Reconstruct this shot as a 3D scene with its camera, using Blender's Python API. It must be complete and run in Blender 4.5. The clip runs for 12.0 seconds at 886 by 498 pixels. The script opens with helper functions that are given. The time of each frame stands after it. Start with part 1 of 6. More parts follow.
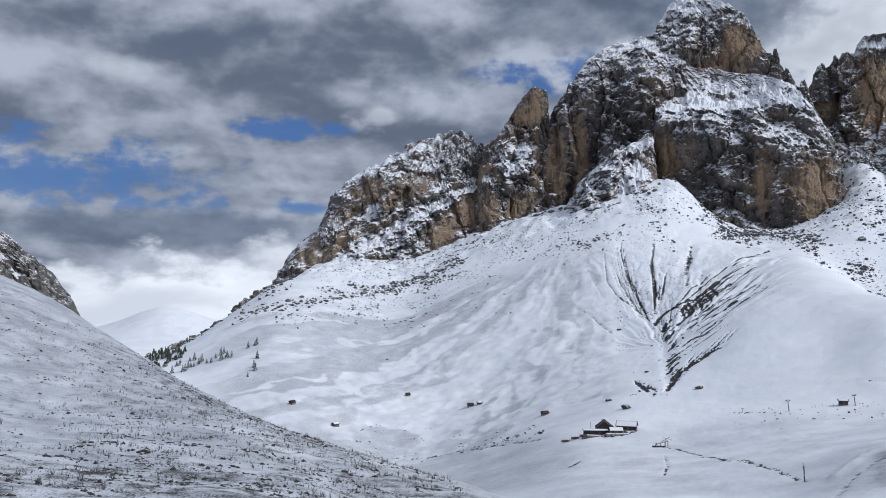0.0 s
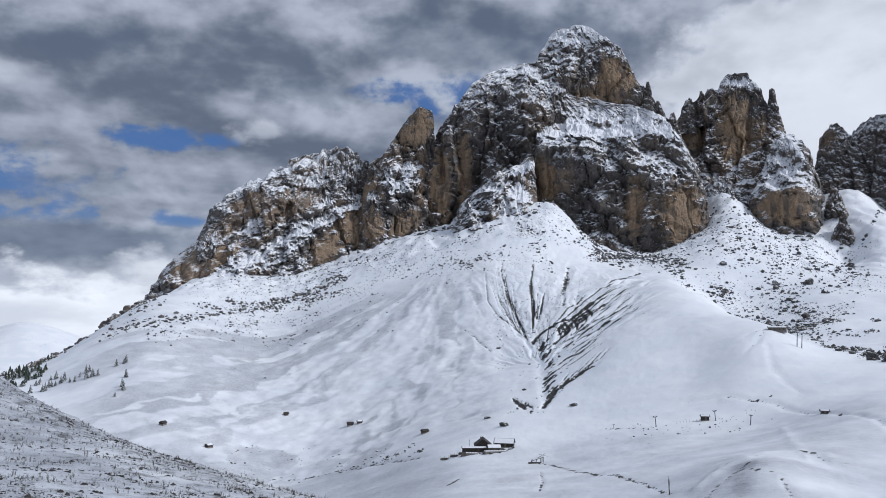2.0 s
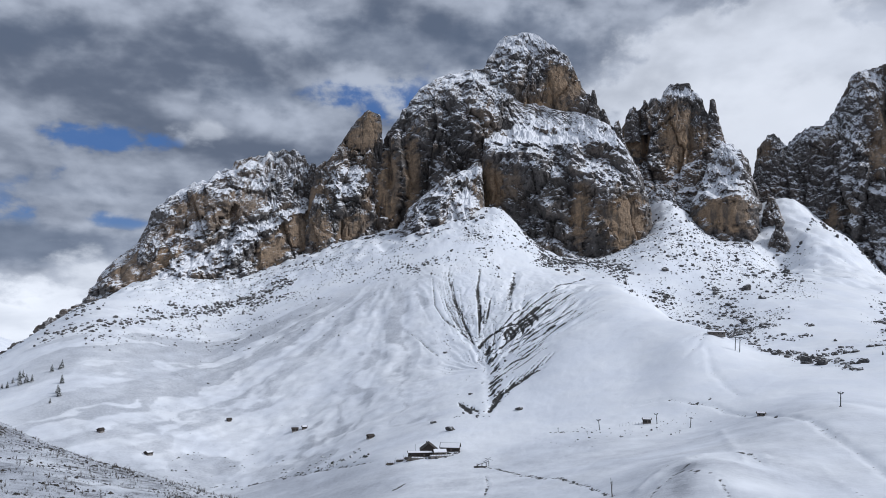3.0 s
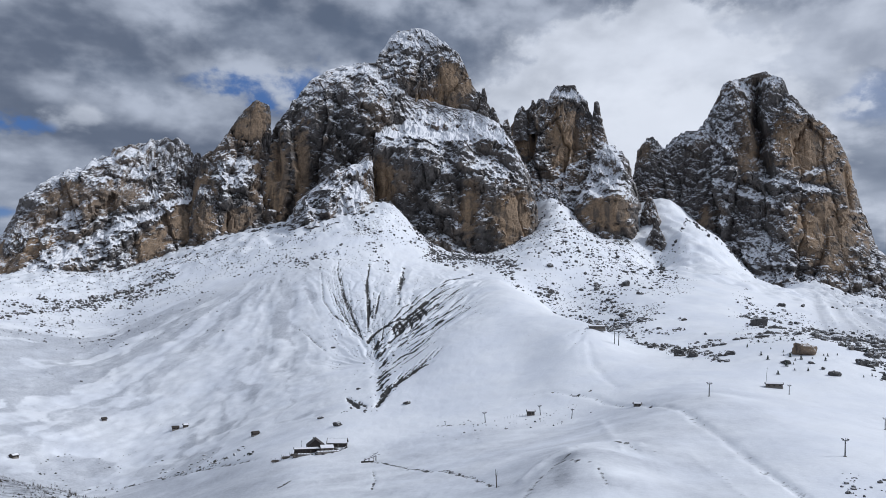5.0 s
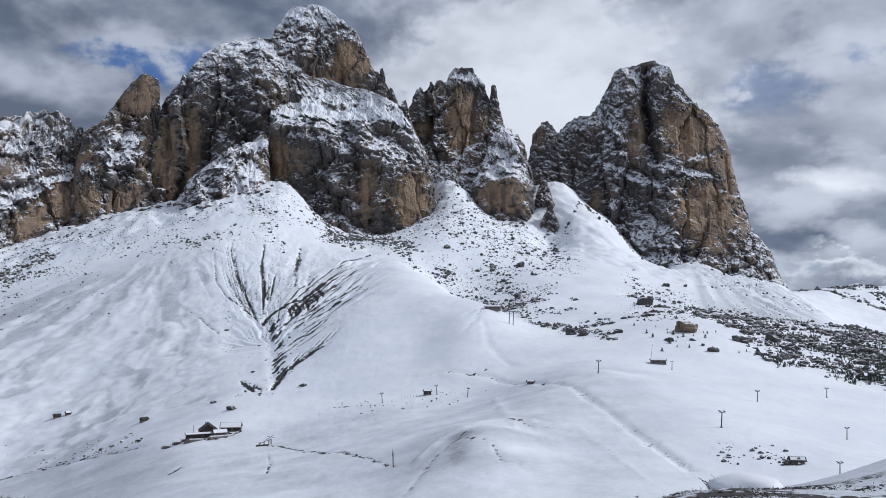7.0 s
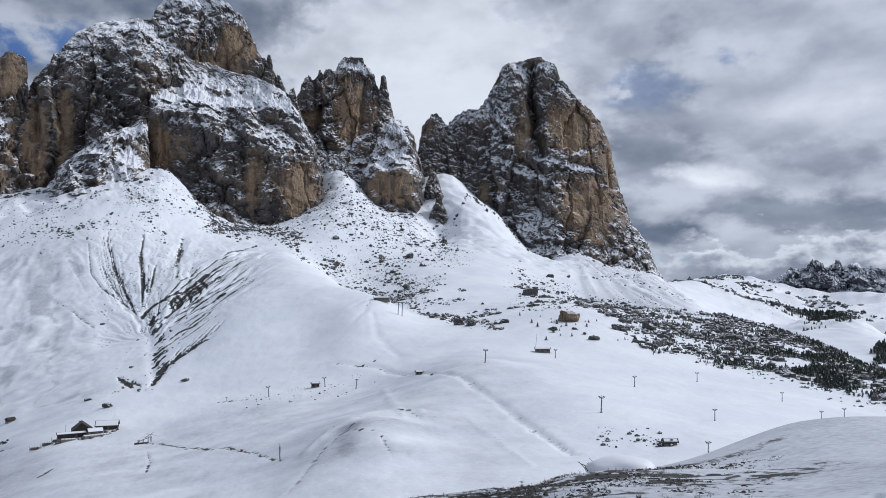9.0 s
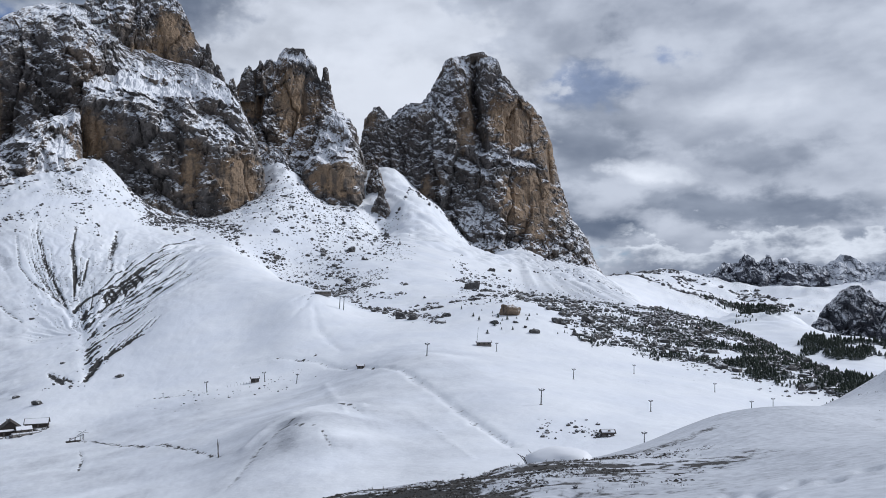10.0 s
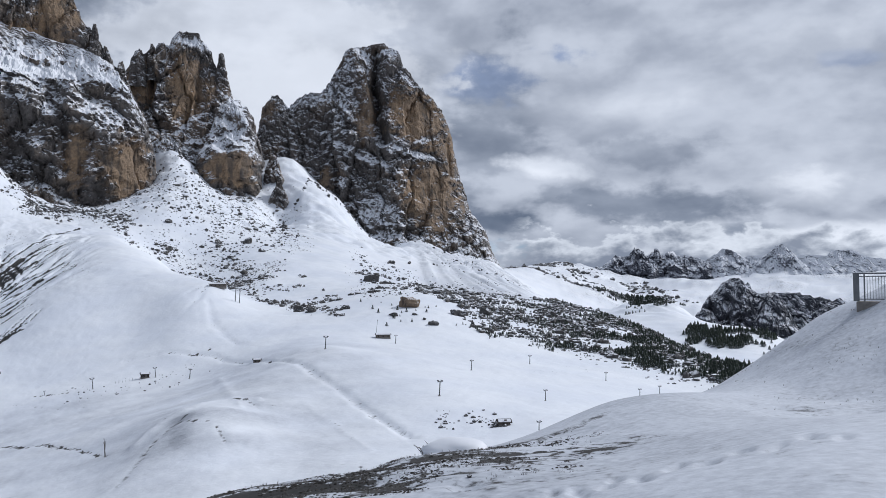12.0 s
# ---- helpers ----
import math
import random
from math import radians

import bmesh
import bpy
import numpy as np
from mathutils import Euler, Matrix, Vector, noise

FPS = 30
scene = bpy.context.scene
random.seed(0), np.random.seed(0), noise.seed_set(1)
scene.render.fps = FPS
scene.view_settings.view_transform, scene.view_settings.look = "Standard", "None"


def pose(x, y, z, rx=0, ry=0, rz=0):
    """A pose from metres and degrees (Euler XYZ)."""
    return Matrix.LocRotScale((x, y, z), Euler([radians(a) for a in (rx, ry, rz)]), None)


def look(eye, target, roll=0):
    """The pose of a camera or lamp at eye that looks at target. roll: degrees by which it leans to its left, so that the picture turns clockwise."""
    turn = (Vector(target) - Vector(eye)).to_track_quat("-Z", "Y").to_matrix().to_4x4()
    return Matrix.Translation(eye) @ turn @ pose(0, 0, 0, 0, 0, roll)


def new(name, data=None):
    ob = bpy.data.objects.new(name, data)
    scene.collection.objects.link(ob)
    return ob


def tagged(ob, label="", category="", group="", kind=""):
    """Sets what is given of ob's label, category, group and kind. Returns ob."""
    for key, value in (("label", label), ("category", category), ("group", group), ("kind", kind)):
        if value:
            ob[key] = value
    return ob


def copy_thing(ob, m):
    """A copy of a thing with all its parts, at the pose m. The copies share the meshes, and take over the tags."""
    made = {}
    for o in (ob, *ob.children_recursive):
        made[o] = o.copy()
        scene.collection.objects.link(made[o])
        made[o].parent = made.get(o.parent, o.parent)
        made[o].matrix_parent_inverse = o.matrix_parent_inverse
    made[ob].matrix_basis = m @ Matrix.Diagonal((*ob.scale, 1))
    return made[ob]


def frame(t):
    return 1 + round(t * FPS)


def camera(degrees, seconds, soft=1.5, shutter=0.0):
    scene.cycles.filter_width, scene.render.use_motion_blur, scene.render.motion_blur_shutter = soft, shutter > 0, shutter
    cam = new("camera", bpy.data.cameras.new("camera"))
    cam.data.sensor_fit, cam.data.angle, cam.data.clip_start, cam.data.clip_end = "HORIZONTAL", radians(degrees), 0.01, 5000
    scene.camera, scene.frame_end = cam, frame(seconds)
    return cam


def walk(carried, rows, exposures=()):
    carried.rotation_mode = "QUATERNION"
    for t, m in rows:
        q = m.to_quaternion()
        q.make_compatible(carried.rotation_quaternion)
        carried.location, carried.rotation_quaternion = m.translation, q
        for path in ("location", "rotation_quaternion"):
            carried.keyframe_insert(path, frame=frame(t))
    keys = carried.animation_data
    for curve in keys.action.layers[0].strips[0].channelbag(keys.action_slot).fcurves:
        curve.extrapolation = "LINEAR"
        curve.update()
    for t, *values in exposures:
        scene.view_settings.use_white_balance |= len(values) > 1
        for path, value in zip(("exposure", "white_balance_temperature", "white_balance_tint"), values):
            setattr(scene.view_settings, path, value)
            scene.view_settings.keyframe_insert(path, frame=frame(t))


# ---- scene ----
# ---- camera: a pan on the spot, held at arm's length ----
cam = camera(58.17, 12.0, 0.9)
EYE, ARM = 1.6, 0.35
TURNS = [  # seconds, yaw, pitch, roll
    (0.0, -0.0, 4.2, 0.0),
    (0.5, -2.727, 4.545, -0.053),
    (1.0, -4.699, 4.891, -0.026),
    (1.5, -6.386, 5.276, 0.169),
    (2.0, -8.391, 5.518, 0.434),
    (2.5, -10.508, 5.848, 0.439),
    (3.0, -12.198, 5.866, 0.453),
    (5.0, -20.151, 5.541, 0.341),
    (5.5, -21.72, 5.407, 0.336),
    (6.0, -23.239, 4.976, 0.302),
    (6.5, -25.234, 4.663, 0.124),
    (7.0, -27.53, 4.2, -0.068),
    (7.5, -29.988, 3.744, -0.158),
    (9.5, -37.41, 3.395, -0.439),
    (10.0, -39.659, 3.061, -0.416),
    (10.5, -41.781, 2.787, -0.462),
    (11.0, -43.303, 2.613, -0.641),
    (11.5, -44.82, 2.552, -0.558),
    (12.0, -46.866, 2.456, -0.435),
]


def held(yaw, pitch, roll):
    a = radians(yaw)
    eye = Vector((-ARM * math.sin(a), ARM * (math.cos(a) - 1), EYE))
    p = radians(pitch)
    ahead = Vector((-math.sin(a) * math.cos(p), math.cos(a) * math.cos(p), math.sin(p)))
    return look(eye, eye + ahead, roll)


walk(cam, [(t, held(yaw, pitch, roll)) for t, yaw, pitch, roll in TURNS], [(0.0, 0.0, 6030, 11), (12.0, 0.0, 6030, 11)])

# ---- light: high broken cloud, soft sun from behind ----
SUN_BEARING, SUN_HEIGHT = 108.0, 40.0


def nodes_of(tree):
    tree.nodes.clear()

    def add(kind, links=None):
        n = tree.nodes.new(kind)
        return join(n, links or {})

    def join(n, links):
        for k, v in links.items():
            if isinstance(v, bpy.types.NodeSocket):
                tree.links.new(v, n.inputs[k])
            else:
                n.inputs[k].default_value = v
        return n

    def maths(op, a, b=0.0, c=0.0):
        n = add("ShaderNodeMath", {0: a, 1: b, 2: c})
        n.operation = op
        return n.outputs[0]

    def mix(f, a, b):
        n = add("ShaderNodeMix")
        n.data_type = "RGBA"
        return join(n, {0: f, 6: a, 7: b}).outputs[2]

    def ramp(f, lo, hi, a=0.0, b=1.0):
        n = add("ShaderNodeMapRange", {0: f, 1: lo, 2: hi, 3: a, 4: b})
        n.interpolation_type = "SMOOTHSTEP"
        return n.outputs[0]

    def scaled(v, by):
        n = add("ShaderNodeVectorMath")
        n.operation = "SCALE"
        return join(n, {0: v, 3: by}).outputs[0]

    def attribute(name):
        n = add("ShaderNodeAttribute")
        n.attribute_name = name
        return n.outputs["Fac"]

    def noisy(where, scale, detail=4.0, rough=0.5, twist=0.0):
        n = add("ShaderNodeTexNoise", {"Vector": where, "Scale": scale, "Detail": detail, "Roughness": rough, "Distortion": twist})
        return n.outputs[0]

    return add, maths, mix, ramp, noisy, scaled, attribute


def make_sky():
    world = bpy.data.worlds.new("sky")
    world.use_nodes = True
    scene.world = world
    add, maths, mix, ramp, noisy, scaled, attribute = nodes_of(world.node_tree)
    blue = add("ShaderNodeTexSky")
    blue.sky_type, blue.sun_disc, blue.altitude, blue.dust_density = "NISHITA", False, 2200.0, 0.6
    blue.sun_elevation, blue.sun_rotation = radians(SUN_HEIGHT), radians(SUN_BEARING)
    way = add("ShaderNodeTexCoord").outputs["Generated"]
    part = add("ShaderNodeSeparateXYZ", {0: way})
    bearing = maths("MULTIPLY", maths("ARCTAN2", part.outputs[0], part.outputs[1]), 57.2958)
    height = maths("MULTIPLY", maths("ARCSINE", part.outputs[2]), 57.2958)
    # heaped cloud on the dome, flatter towards the horizon, brighter where it thins upwards
    lift = maths("POWER", maths("MAXIMUM", maths("ADD", height, 3.0), 0.1), 0.8)

    def sheet(across, upward, raised=0.0, depth=0.3):
        up = maths("MULTIPLY", maths("ADD", lift, raised), upward)
        return add("ShaderNodeCombineXYZ", {0: maths("MULTIPLY", bearing, across), 1: up, 2: depth}).outputs[0]

    body = noisy(sheet(0.12, 0.5), 1.0, 8.0, 0.5, 0.1)
    above = noisy(sheet(0.12, 0.5, 0.75), 1.0, 4.0, 0.5, 0.1)
    broad = noisy(sheet(0.05, 0.3, 0.0, 4.1), 1.0, 4.0, 0.5, 0.2)
    puff = noisy(sheet(0.34, 1.1, 0.0, 1.7), 1.0, 8.0, 0.55, 0.1)
    heaped = maths("MULTIPLY_ADD", maths("SUBTRACT", body, above), 2.4, 0.5)
    heaped = maths("ADD", heaped, maths("MULTIPLY", maths("SUBTRACT", broad, 0.5), 1.5))
    heaped = maths("ADD", heaped, maths("MULTIPLY", maths("SUBTRACT", puff, 0.5), 0.55))
    tone = ramp(heaped, -0.05, 1.05)
    rag = maths("ADD", maths("SUBTRACT", body, 0.5), maths("MULTIPLY", maths("SUBTRACT", puff, 0.5), 1.3))

    def bank(b0, h0, wide, tall, ragged=2.2, outer=1.4, inner=0.4):
        """A bank of cloud, or gap in it, about a bearing and height."""
        u, v = maths("DIVIDE", maths("SUBTRACT", bearing, b0), wide), maths("DIVIDE", maths("SUBTRACT", height, h0), tall)
        far = maths("SQRT", maths("ADD", maths("MULTIPLY", u, u), maths("MULTIPLY", v, v)))
        return ramp(maths("ADD", far, maths("MULTIPLY", rag, ragged)), outer, inner)

    def joined(values):
        total = values[0]
        for v in values[1:]:
            total = maths("MAXIMUM", total, v)
        return total

    east = ramp(bearing, 14, 60)
    cloud = mix(tone, mix(east, (0.125, 0.15, 0.2, 1), (0.35, 0.38, 0.44, 1)), mix(east, (0.46, 0.495, 0.56, 1), (0.59, 0.62, 0.675, 1)))
    dark = joined([maths("MULTIPLY", bank(b, h, w, t), s) for b, h, w, t, s in DARK_BANKS] + [bank(*SLATE, 0.9, 1.25, 0.5)])
    cloud = mix(dark, cloud, mix(tone, (0.1, 0.13, 0.185, 1), (0.22, 0.255, 0.32, 1)))
    white = joined([maths("MULTIPLY", bank(b, h, w, t), s) for b, h, w, t, s in WHITE_BANKS] + [bank(*FOG, 1.0, 1.15, 0.7)])
    heap = bank(*GREAT_CLOUD, 0.9, 1.12, 0.86)
    core = bank(GREAT_CLOUD[0] + 1.0, GREAT_CLOUD[1] - 0.8, 9.0, 4.0, 1.4, 1.5, 0.2)
    cloud = mix(heap, cloud, mix(tone, (0.44, 0.465, 0.51, 1), (0.7, 0.725, 0.77, 1)))
    cloud = mix(maths("MULTIPLY", core, 0.75), cloud, (0.83, 0.85, 0.885, 1))
    cloud = mix(white, cloud, mix(tone, (0.66, 0.69, 0.74, 1), (0.92, 0.94, 0.97, 1)))
    gap = joined([maths("MULTIPLY", bank(b, h, w, t, 3.2, 1.7, 0.0), s) for b, h, w, t, s in GAPS])
    gap = maths("MULTIPLY", ramp(gap, 0.1, 0.85, 0.0, 0.92), maths("SUBTRACT", 1.0, maths("MAXIMUM", maths("MULTIPLY", heap, 0.9), maths("MAXIMUM", dark, white))))
    air = mix(0.6, scaled(blue.outputs[0], 0.06), mix(ramp(height, 2.0, 8.0), (0.3, 0.45, 0.62, 1), (0.05, 0.15, 0.42, 1)))
    colour = mix(gap, cloud, air)
    # cumulus low over the eastern ranges
    crown = maths("ADD", maths("SUBTRACT", height, 3.2), maths("MULTIPLY", maths("SUBTRACT", puff, 0.5), 8.0))
    low = maths("MULTIPLY", ramp(crown, 0.4, -0.4), ramp(maths("ADD", bearing, maths("MULTIPLY", rag, 8.0)), 50.5, 54))
    lit = ramp(maths("ADD", crown, maths("MULTIPLY", maths("SUBTRACT", body, 0.5), 6.0)), -2.2, 0.2)
    colour = mix(maths("MULTIPLY", low, 0.92), colour, mix(lit, (0.22, 0.25, 0.31, 1), (0.74, 0.77, 0.81, 1)))
    back = add("ShaderNodeBackground", {0: colour, 1: 1.0})
    add("ShaderNodeOutputWorld", {0: back.outputs[0]})


# bearing, height, half width, half height, and how dark, white or clear
DARK_BANKS = [(-15, 9.0, 5, 0.9, 0.4), (8, 20, 8, 2.2, 0.5), (18.5, 19.5, 6, 3.0, 0.65), (-18.5, 18.6, 6, 1.3, 0.45), (-1, 16, 4, 1.3, 0.5), (51, 4.3, 4, 1.1, 0.9), (61, 5.2, 10, 1.3, 0.75), (61.6, 9, 4, 1.2, 0.4), (66, 3.4, 5, 0.5, 0.8), (54.8, 6.0, 3, 1.0, 0.6), (50.5, 10.5, 3.4, 5.0, 0.55), (42, 22.5, 13, 2.0, 0.5)]
WHITE_BANKS = [(-11.5, 3.6, 2.6, 1.6, 0.7), (54.3, 8.1, 2.6, 0.8, 0.85), (71.5, 6.3, 3, 1.3, 0.7), (72.5, 15.6, 4, 1.2, 0.4), (-4.8, 13.7, 1.6, 0.8, 0.5), (-22, 15.9, 2.6, 0.8, 0.35), (65.6, 1.8, 1.8, 1.7, 0.95), (74, 2.9, 6, 0.8, 0.8), (60, 12, 6, 1.2, 0.3)]
SLATE, FOG = (-18.0, 5.2, 15.0, 1.5), (-19.0, -0.6, 14.0, 4.0)
GREAT_CLOUD = (34.6, 15.4, 12.4, 6.4)
GAPS = [(-24.5, 8.6, 7, 2.2, 1), (-12.3, 12.4, 3.2, 0.7, 1), (6.5, 16.8, 4.2, 1.3, 1), (-9.8, 7.1, 2.4, 0.5, 0.8), (49.6, 14.3, 3.6, 1.5, 0.6), (55.4, 15.9, 1.8, 0.8, 0.5), (74, 14, 1.6, 0.5, 0.35), (50.2, 2.5, 2.2, 0.9, 0.85)]
make_sky()
lamp = bpy.data.lights.new("sun", "SUN")
lamp.energy, lamp.angle, lamp.color = 2.22, radians(10), (1.0, 0.97, 0.93)
sun = new("sun", lamp)
b, h = radians(SUN_BEARING), radians(SUN_HEIGHT)
sun.matrix_world = look((math.sin(b) * math.cos(h) * 900, math.cos(b) * math.cos(h) * 900, math.sin(h) * 900), (0, 0, 0))

# ---- noise ----
HASH = np.random.RandomState(5).permutation(4096)
HASH = np.concatenate([HASH, HASH, HASH[:8]])
WAYS = np.random.RandomState(6).normal(size=(4096, 3))
WAYS /= np.linalg.norm(WAYS, axis=1)[:, None]


def grain(x, y, z=0.0):
    """Gradient noise on arrays, about -0.7 to 0.7."""
    x, y, z = np.broadcast_arrays(*(np.asarray(q, float) for q in (x, y, z)))
    i, j, k = (np.floor(q).astype(np.int64) for q in (x, y, z))
    u, v, w = x - i, y - j, z - k
    fu, fv, fw = (q * q * q * (q * (q * 6 - 15) + 10) for q in (u, v, w))
    total = np.zeros_like(u)
    for a in (0, 1):
        for b in (0, 1):
            for c in (0, 1):
                g = WAYS[HASH[(HASH[(HASH[(i + a) & 4095] + j + b) & 4095] + k + c) & 4095]]
                dot = g[..., 0] * (u - a) + g[..., 1] * (v - b) + g[..., 2] * (w - c)
                total += dot * (fu if a else 1 - fu) * (fv if b else 1 - fv) * (fw if c else 1 - fw)
    return total


def layers(x, y, z=0.0, octaves=4, gain=0.5):
    total, size, amount = 0.0, 1.0, 1.0
    for n in range(octaves):
        total = total + amount * grain(np.asarray(x) * size + 17.3 * n, np.asarray(y) * size - 9.1 * n, np.asarray(z) * size + 4.7 * n)
        size, amount = size * 2.03, amount * gain
    return total


def ridges(x, y, z=0.0, octaves=3):
    total, size, amount = 0.0, 1.0, 1.0
    for n in range(octaves):
        total = total + amount * (1 - 2.6 * np.abs(grain(np.asarray(x) * size + 7.7 * n, np.asarray(y) * size + 3.1 * n, np.asarray(z) * size)))
        size, amount = size * 2.1, amount * 0.5
    return total


def step(v, lo, hi):
    q = np.clip((np.asarray(v, float) - lo) / (hi - lo), 0, 1)
    return q * q * (3 - 2 * q)


def mesh_from(name, verts, faces, material, smooth=False, **attributes):
    """A mesh object from arrays of corners and faces of three or four corners each."""
    me = bpy.data.meshes.new(name)
    faces = np.asarray(faces, np.int32)
    me.vertices.add(len(verts))
    me.vertices.foreach_set("co", np.asarray(verts, np.float32).ravel())
    me.loops.add(faces.size)
    me.loops.foreach_set("vertex_index", faces.ravel())
    me.polygons.add(len(faces))
    me.polygons.foreach_set("loop_start", np.arange(0, faces.size, faces.shape[1], dtype=np.int32))
    me.polygons.foreach_set("use_smooth", np.full(len(faces), smooth))
    for key, values in attributes.items():
        me.attributes.new(key, "FLOAT", "POINT").data.foreach_set("value", np.asarray(values, np.float32).ravel())
    me.update(calc_edges=True)
    me.materials.append(material)
    return new(name, me)


def material(name):
    m = bpy.data.materials.new(name)
    m.use_nodes = True
    return m, nodes_of(m.node_tree)


def finish(add, colour, rough, bump=None, strength=0.3, distance=0.1, metal=0.0):
    links = {"Base Color": colour, "Roughness": rough, "Metallic": metal}
    if bump is not None:
        links["Normal"] = add("ShaderNodeBump", {"Strength": strength, "Distance": distance, "Height": bump}).outputs[0]
    shader = add("ShaderNodeBsdfPrincipled", links)
    add("ShaderNodeOutputMaterial", {0: shader.outputs[0]})

# ---- snow and earth ----
def snow_ground():
    m, (add, maths, mix, ramp, noisy, scaled, attribute) = material("snow_ground")
    where = add("ShaderNodeNewGeometry").outputs["Position"]
    bare, close, thin = attribute("earth"), attribute("close"), attribute("thin")
    course = add("ShaderNodeCombineXYZ", {0: attribute("flow"), 1: attribute("run"), 2: 0.0}).outputs[0]
    streaks = maths("MULTIPLY", maths("SUBTRACT", noisy(course, 1.0, 6.0, 0.6, 0.4), 0.5), attribute("wash"))
    bare = maths("ADD", bare, streaks)
    broad, mid, fine = noisy(where, 0.014, 4.0), noisy(where, 0.35, 6.0, 0.62), noisy(where, 5.0, 5.0, 0.6)
    grainy = maths("ADD", maths("MULTIPLY", mid, maths("SUBTRACT", 1.0, maths("MULTIPLY", close, 0.5))), maths("MULTIPLY", maths("MULTIPLY", fine, close), 0.5))
    snow = mix(ramp(broad, 0.35, 0.65), (0.795, 0.828, 0.885, 1), (0.865, 0.89, 0.925, 1))
    # grey veil: turf through thin snow, and cloud shade put into the colour
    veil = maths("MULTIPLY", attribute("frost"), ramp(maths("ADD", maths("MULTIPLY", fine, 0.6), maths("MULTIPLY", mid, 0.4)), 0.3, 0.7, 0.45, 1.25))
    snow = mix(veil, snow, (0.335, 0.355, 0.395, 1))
    soil = mix(ramp(grainy, 0.35, 0.65), (0.013, 0.013, 0.014, 1), (0.042, 0.039, 0.036, 1))
    shown = ramp(maths("ADD", bare, maths("MULTIPLY", maths("SUBTRACT", grainy, 0.5), maths("MULTIPLY_ADD", close, 1.3, 1.3))), maths("MULTIPLY_ADD", thin, -0.1, 0.4), maths("MULTIPLY_ADD", thin, 0.3, 0.5))
    finish(add, mix(shown, snow, soil), maths("MULTIPLY_ADD", shown, 0.3, 0.55), maths("ADD", maths("MULTIPLY", mid, maths("MULTIPLY_ADD", close, -1.5, 2.0)), maths("MULTIPLY", fine, maths("MULTIPLY", close, 0.1))), 0.3, 0.5)
    return m


SNOW = snow_ground()

# ---- spot heights: bearing in degrees to the right of north, distance, height against the eye ----
NEAR_GROUND = [(-60, 2.5, -1.6), (0, 2.5, -1.6), (60, 2.5, -1.6), (-50, 10, -4.0), (-15, 10, -4.7), (15, 10, -4.7), (31, 10, -3.1), (-15, 30, -9.7), (15, 40, -13.4), (15, 120, -35.5), (0, 80, -22.2), (31, 14, -3.6), (38, 15, -3.6), (43.4, 17, -3.7)]
NEAR_BANK = [(53.8, 21, -4.0), (59.3, 25, -3.6), (62.4, 26.5, -3.55), (65, 28, -3.68), (66.8, 31, -3.89), (67.9, 33.5, -3.8), (68.6, 35, -3.52), (69.6, 36, -2.9), (71, 37, -2.34), (72.4, 37.5, -1.64), (73.7, 37.5, -1.23), (74.7, 37.5, -0.94), (80, 37.5, 0.8), (70, 27, -3.6), (76, 26, -3.4), (75, 7, -1.7), (51, 9, -2.5), (75, 15, -2.2), (60, 14, -2.9), (38, 40, -13.8), (50, 60, -19.5), (62, 80, -22.9), (67, 70, -16.0), (72, 70, -11.1), (80, 70, -4.9)]
WEST_SLOPE = [(-40, 60, -9.5), (-28.6, 60, -12.0), (-15, 60, -13.6), (-5, 70, -17.7), (2.6, 95, -22.6), (-28, 150, -15.8), (-15, 120, -19.4), (-8, 105, -21.0), (-30.5, 380, 12.6), (-28.9, 370, 9.7), (-27.4, 350, 6.1), (-26, 330, 2.3), (-24.5, 300, -3.1), (-20.6, 250, -14.0), (-15.1, 200, -23.1), (-8.9, 165, -26.7), (-2.6, 130, -25.7), (8, 110, -28.7), (-24, 460, -36.2), (-20, 420, -51.6), (-15, 330, -58.2), (-8, 300, -69.3), (0, 250, -64.7), (-45, 300, 31.5), (-45, 800, 112.4), (-34, 450, 27.5)]
VALLEY = [(-21, 800, -112.4), (-14, 700, -123.4), (-7, 600, -127.5), (0, 500, -117.3), (1.2, 750, -132.2), (-3.4, 800, -142.5), (-7.6, 850, -121.0), (-13.2, 1050, -69.7), (-17.7, 1100, -82.7), (-20.1, 1250, -74.3), (2.2, 930, -114.2), (7, 650, -102.9), (11.6, 600, -90.7), (15, 545, -89.2), (20, 260, -64.8), (24, 330, -64.7), (30.3, 330, -53.4), (23.2, 600, -71.5), (27.1, 610, -66.3), (29.4, 590, -65.1), (10, 400, -85.0), (36, 330, -58.2), (40, 240, -55.4), (20, 720, -69.3)]
SCREE = [(-9.8, 1830, 76.7), (-3.4, 1830, 108.7), (1.9, 1800, 154.3), (6.4, 1790, 200.8), (11.9, 1640, 213.0), (14.8, 1620, 219.0), (15.6, 1745, 268.0), (16.8, 1750, 262.0), (18.2, 1730, 200.0), (19.1, 1730, 178.8), (24.7, 1760, 166.4), (26.4, 1790, 200.8), (27.7, 1960, 296.4), (29.3, 1990, 284.0), (31.3, 1900, 203.1), (33.6, 1910, 194.0), (35.3, 1900, 132.0), (36.7, 1930, 194.0), (34.1, 2150, 292.0), (37.3, 2080, 262.8), (39.4, 2060, 209.2), (41.2, 2060, 126.0), (43.3, 2060, 79.1), (44.7, 2080, 112.6), (47, 2100, 77.0), (50.4, 2150, 48.8), (51.6, 2000, 14.0)]
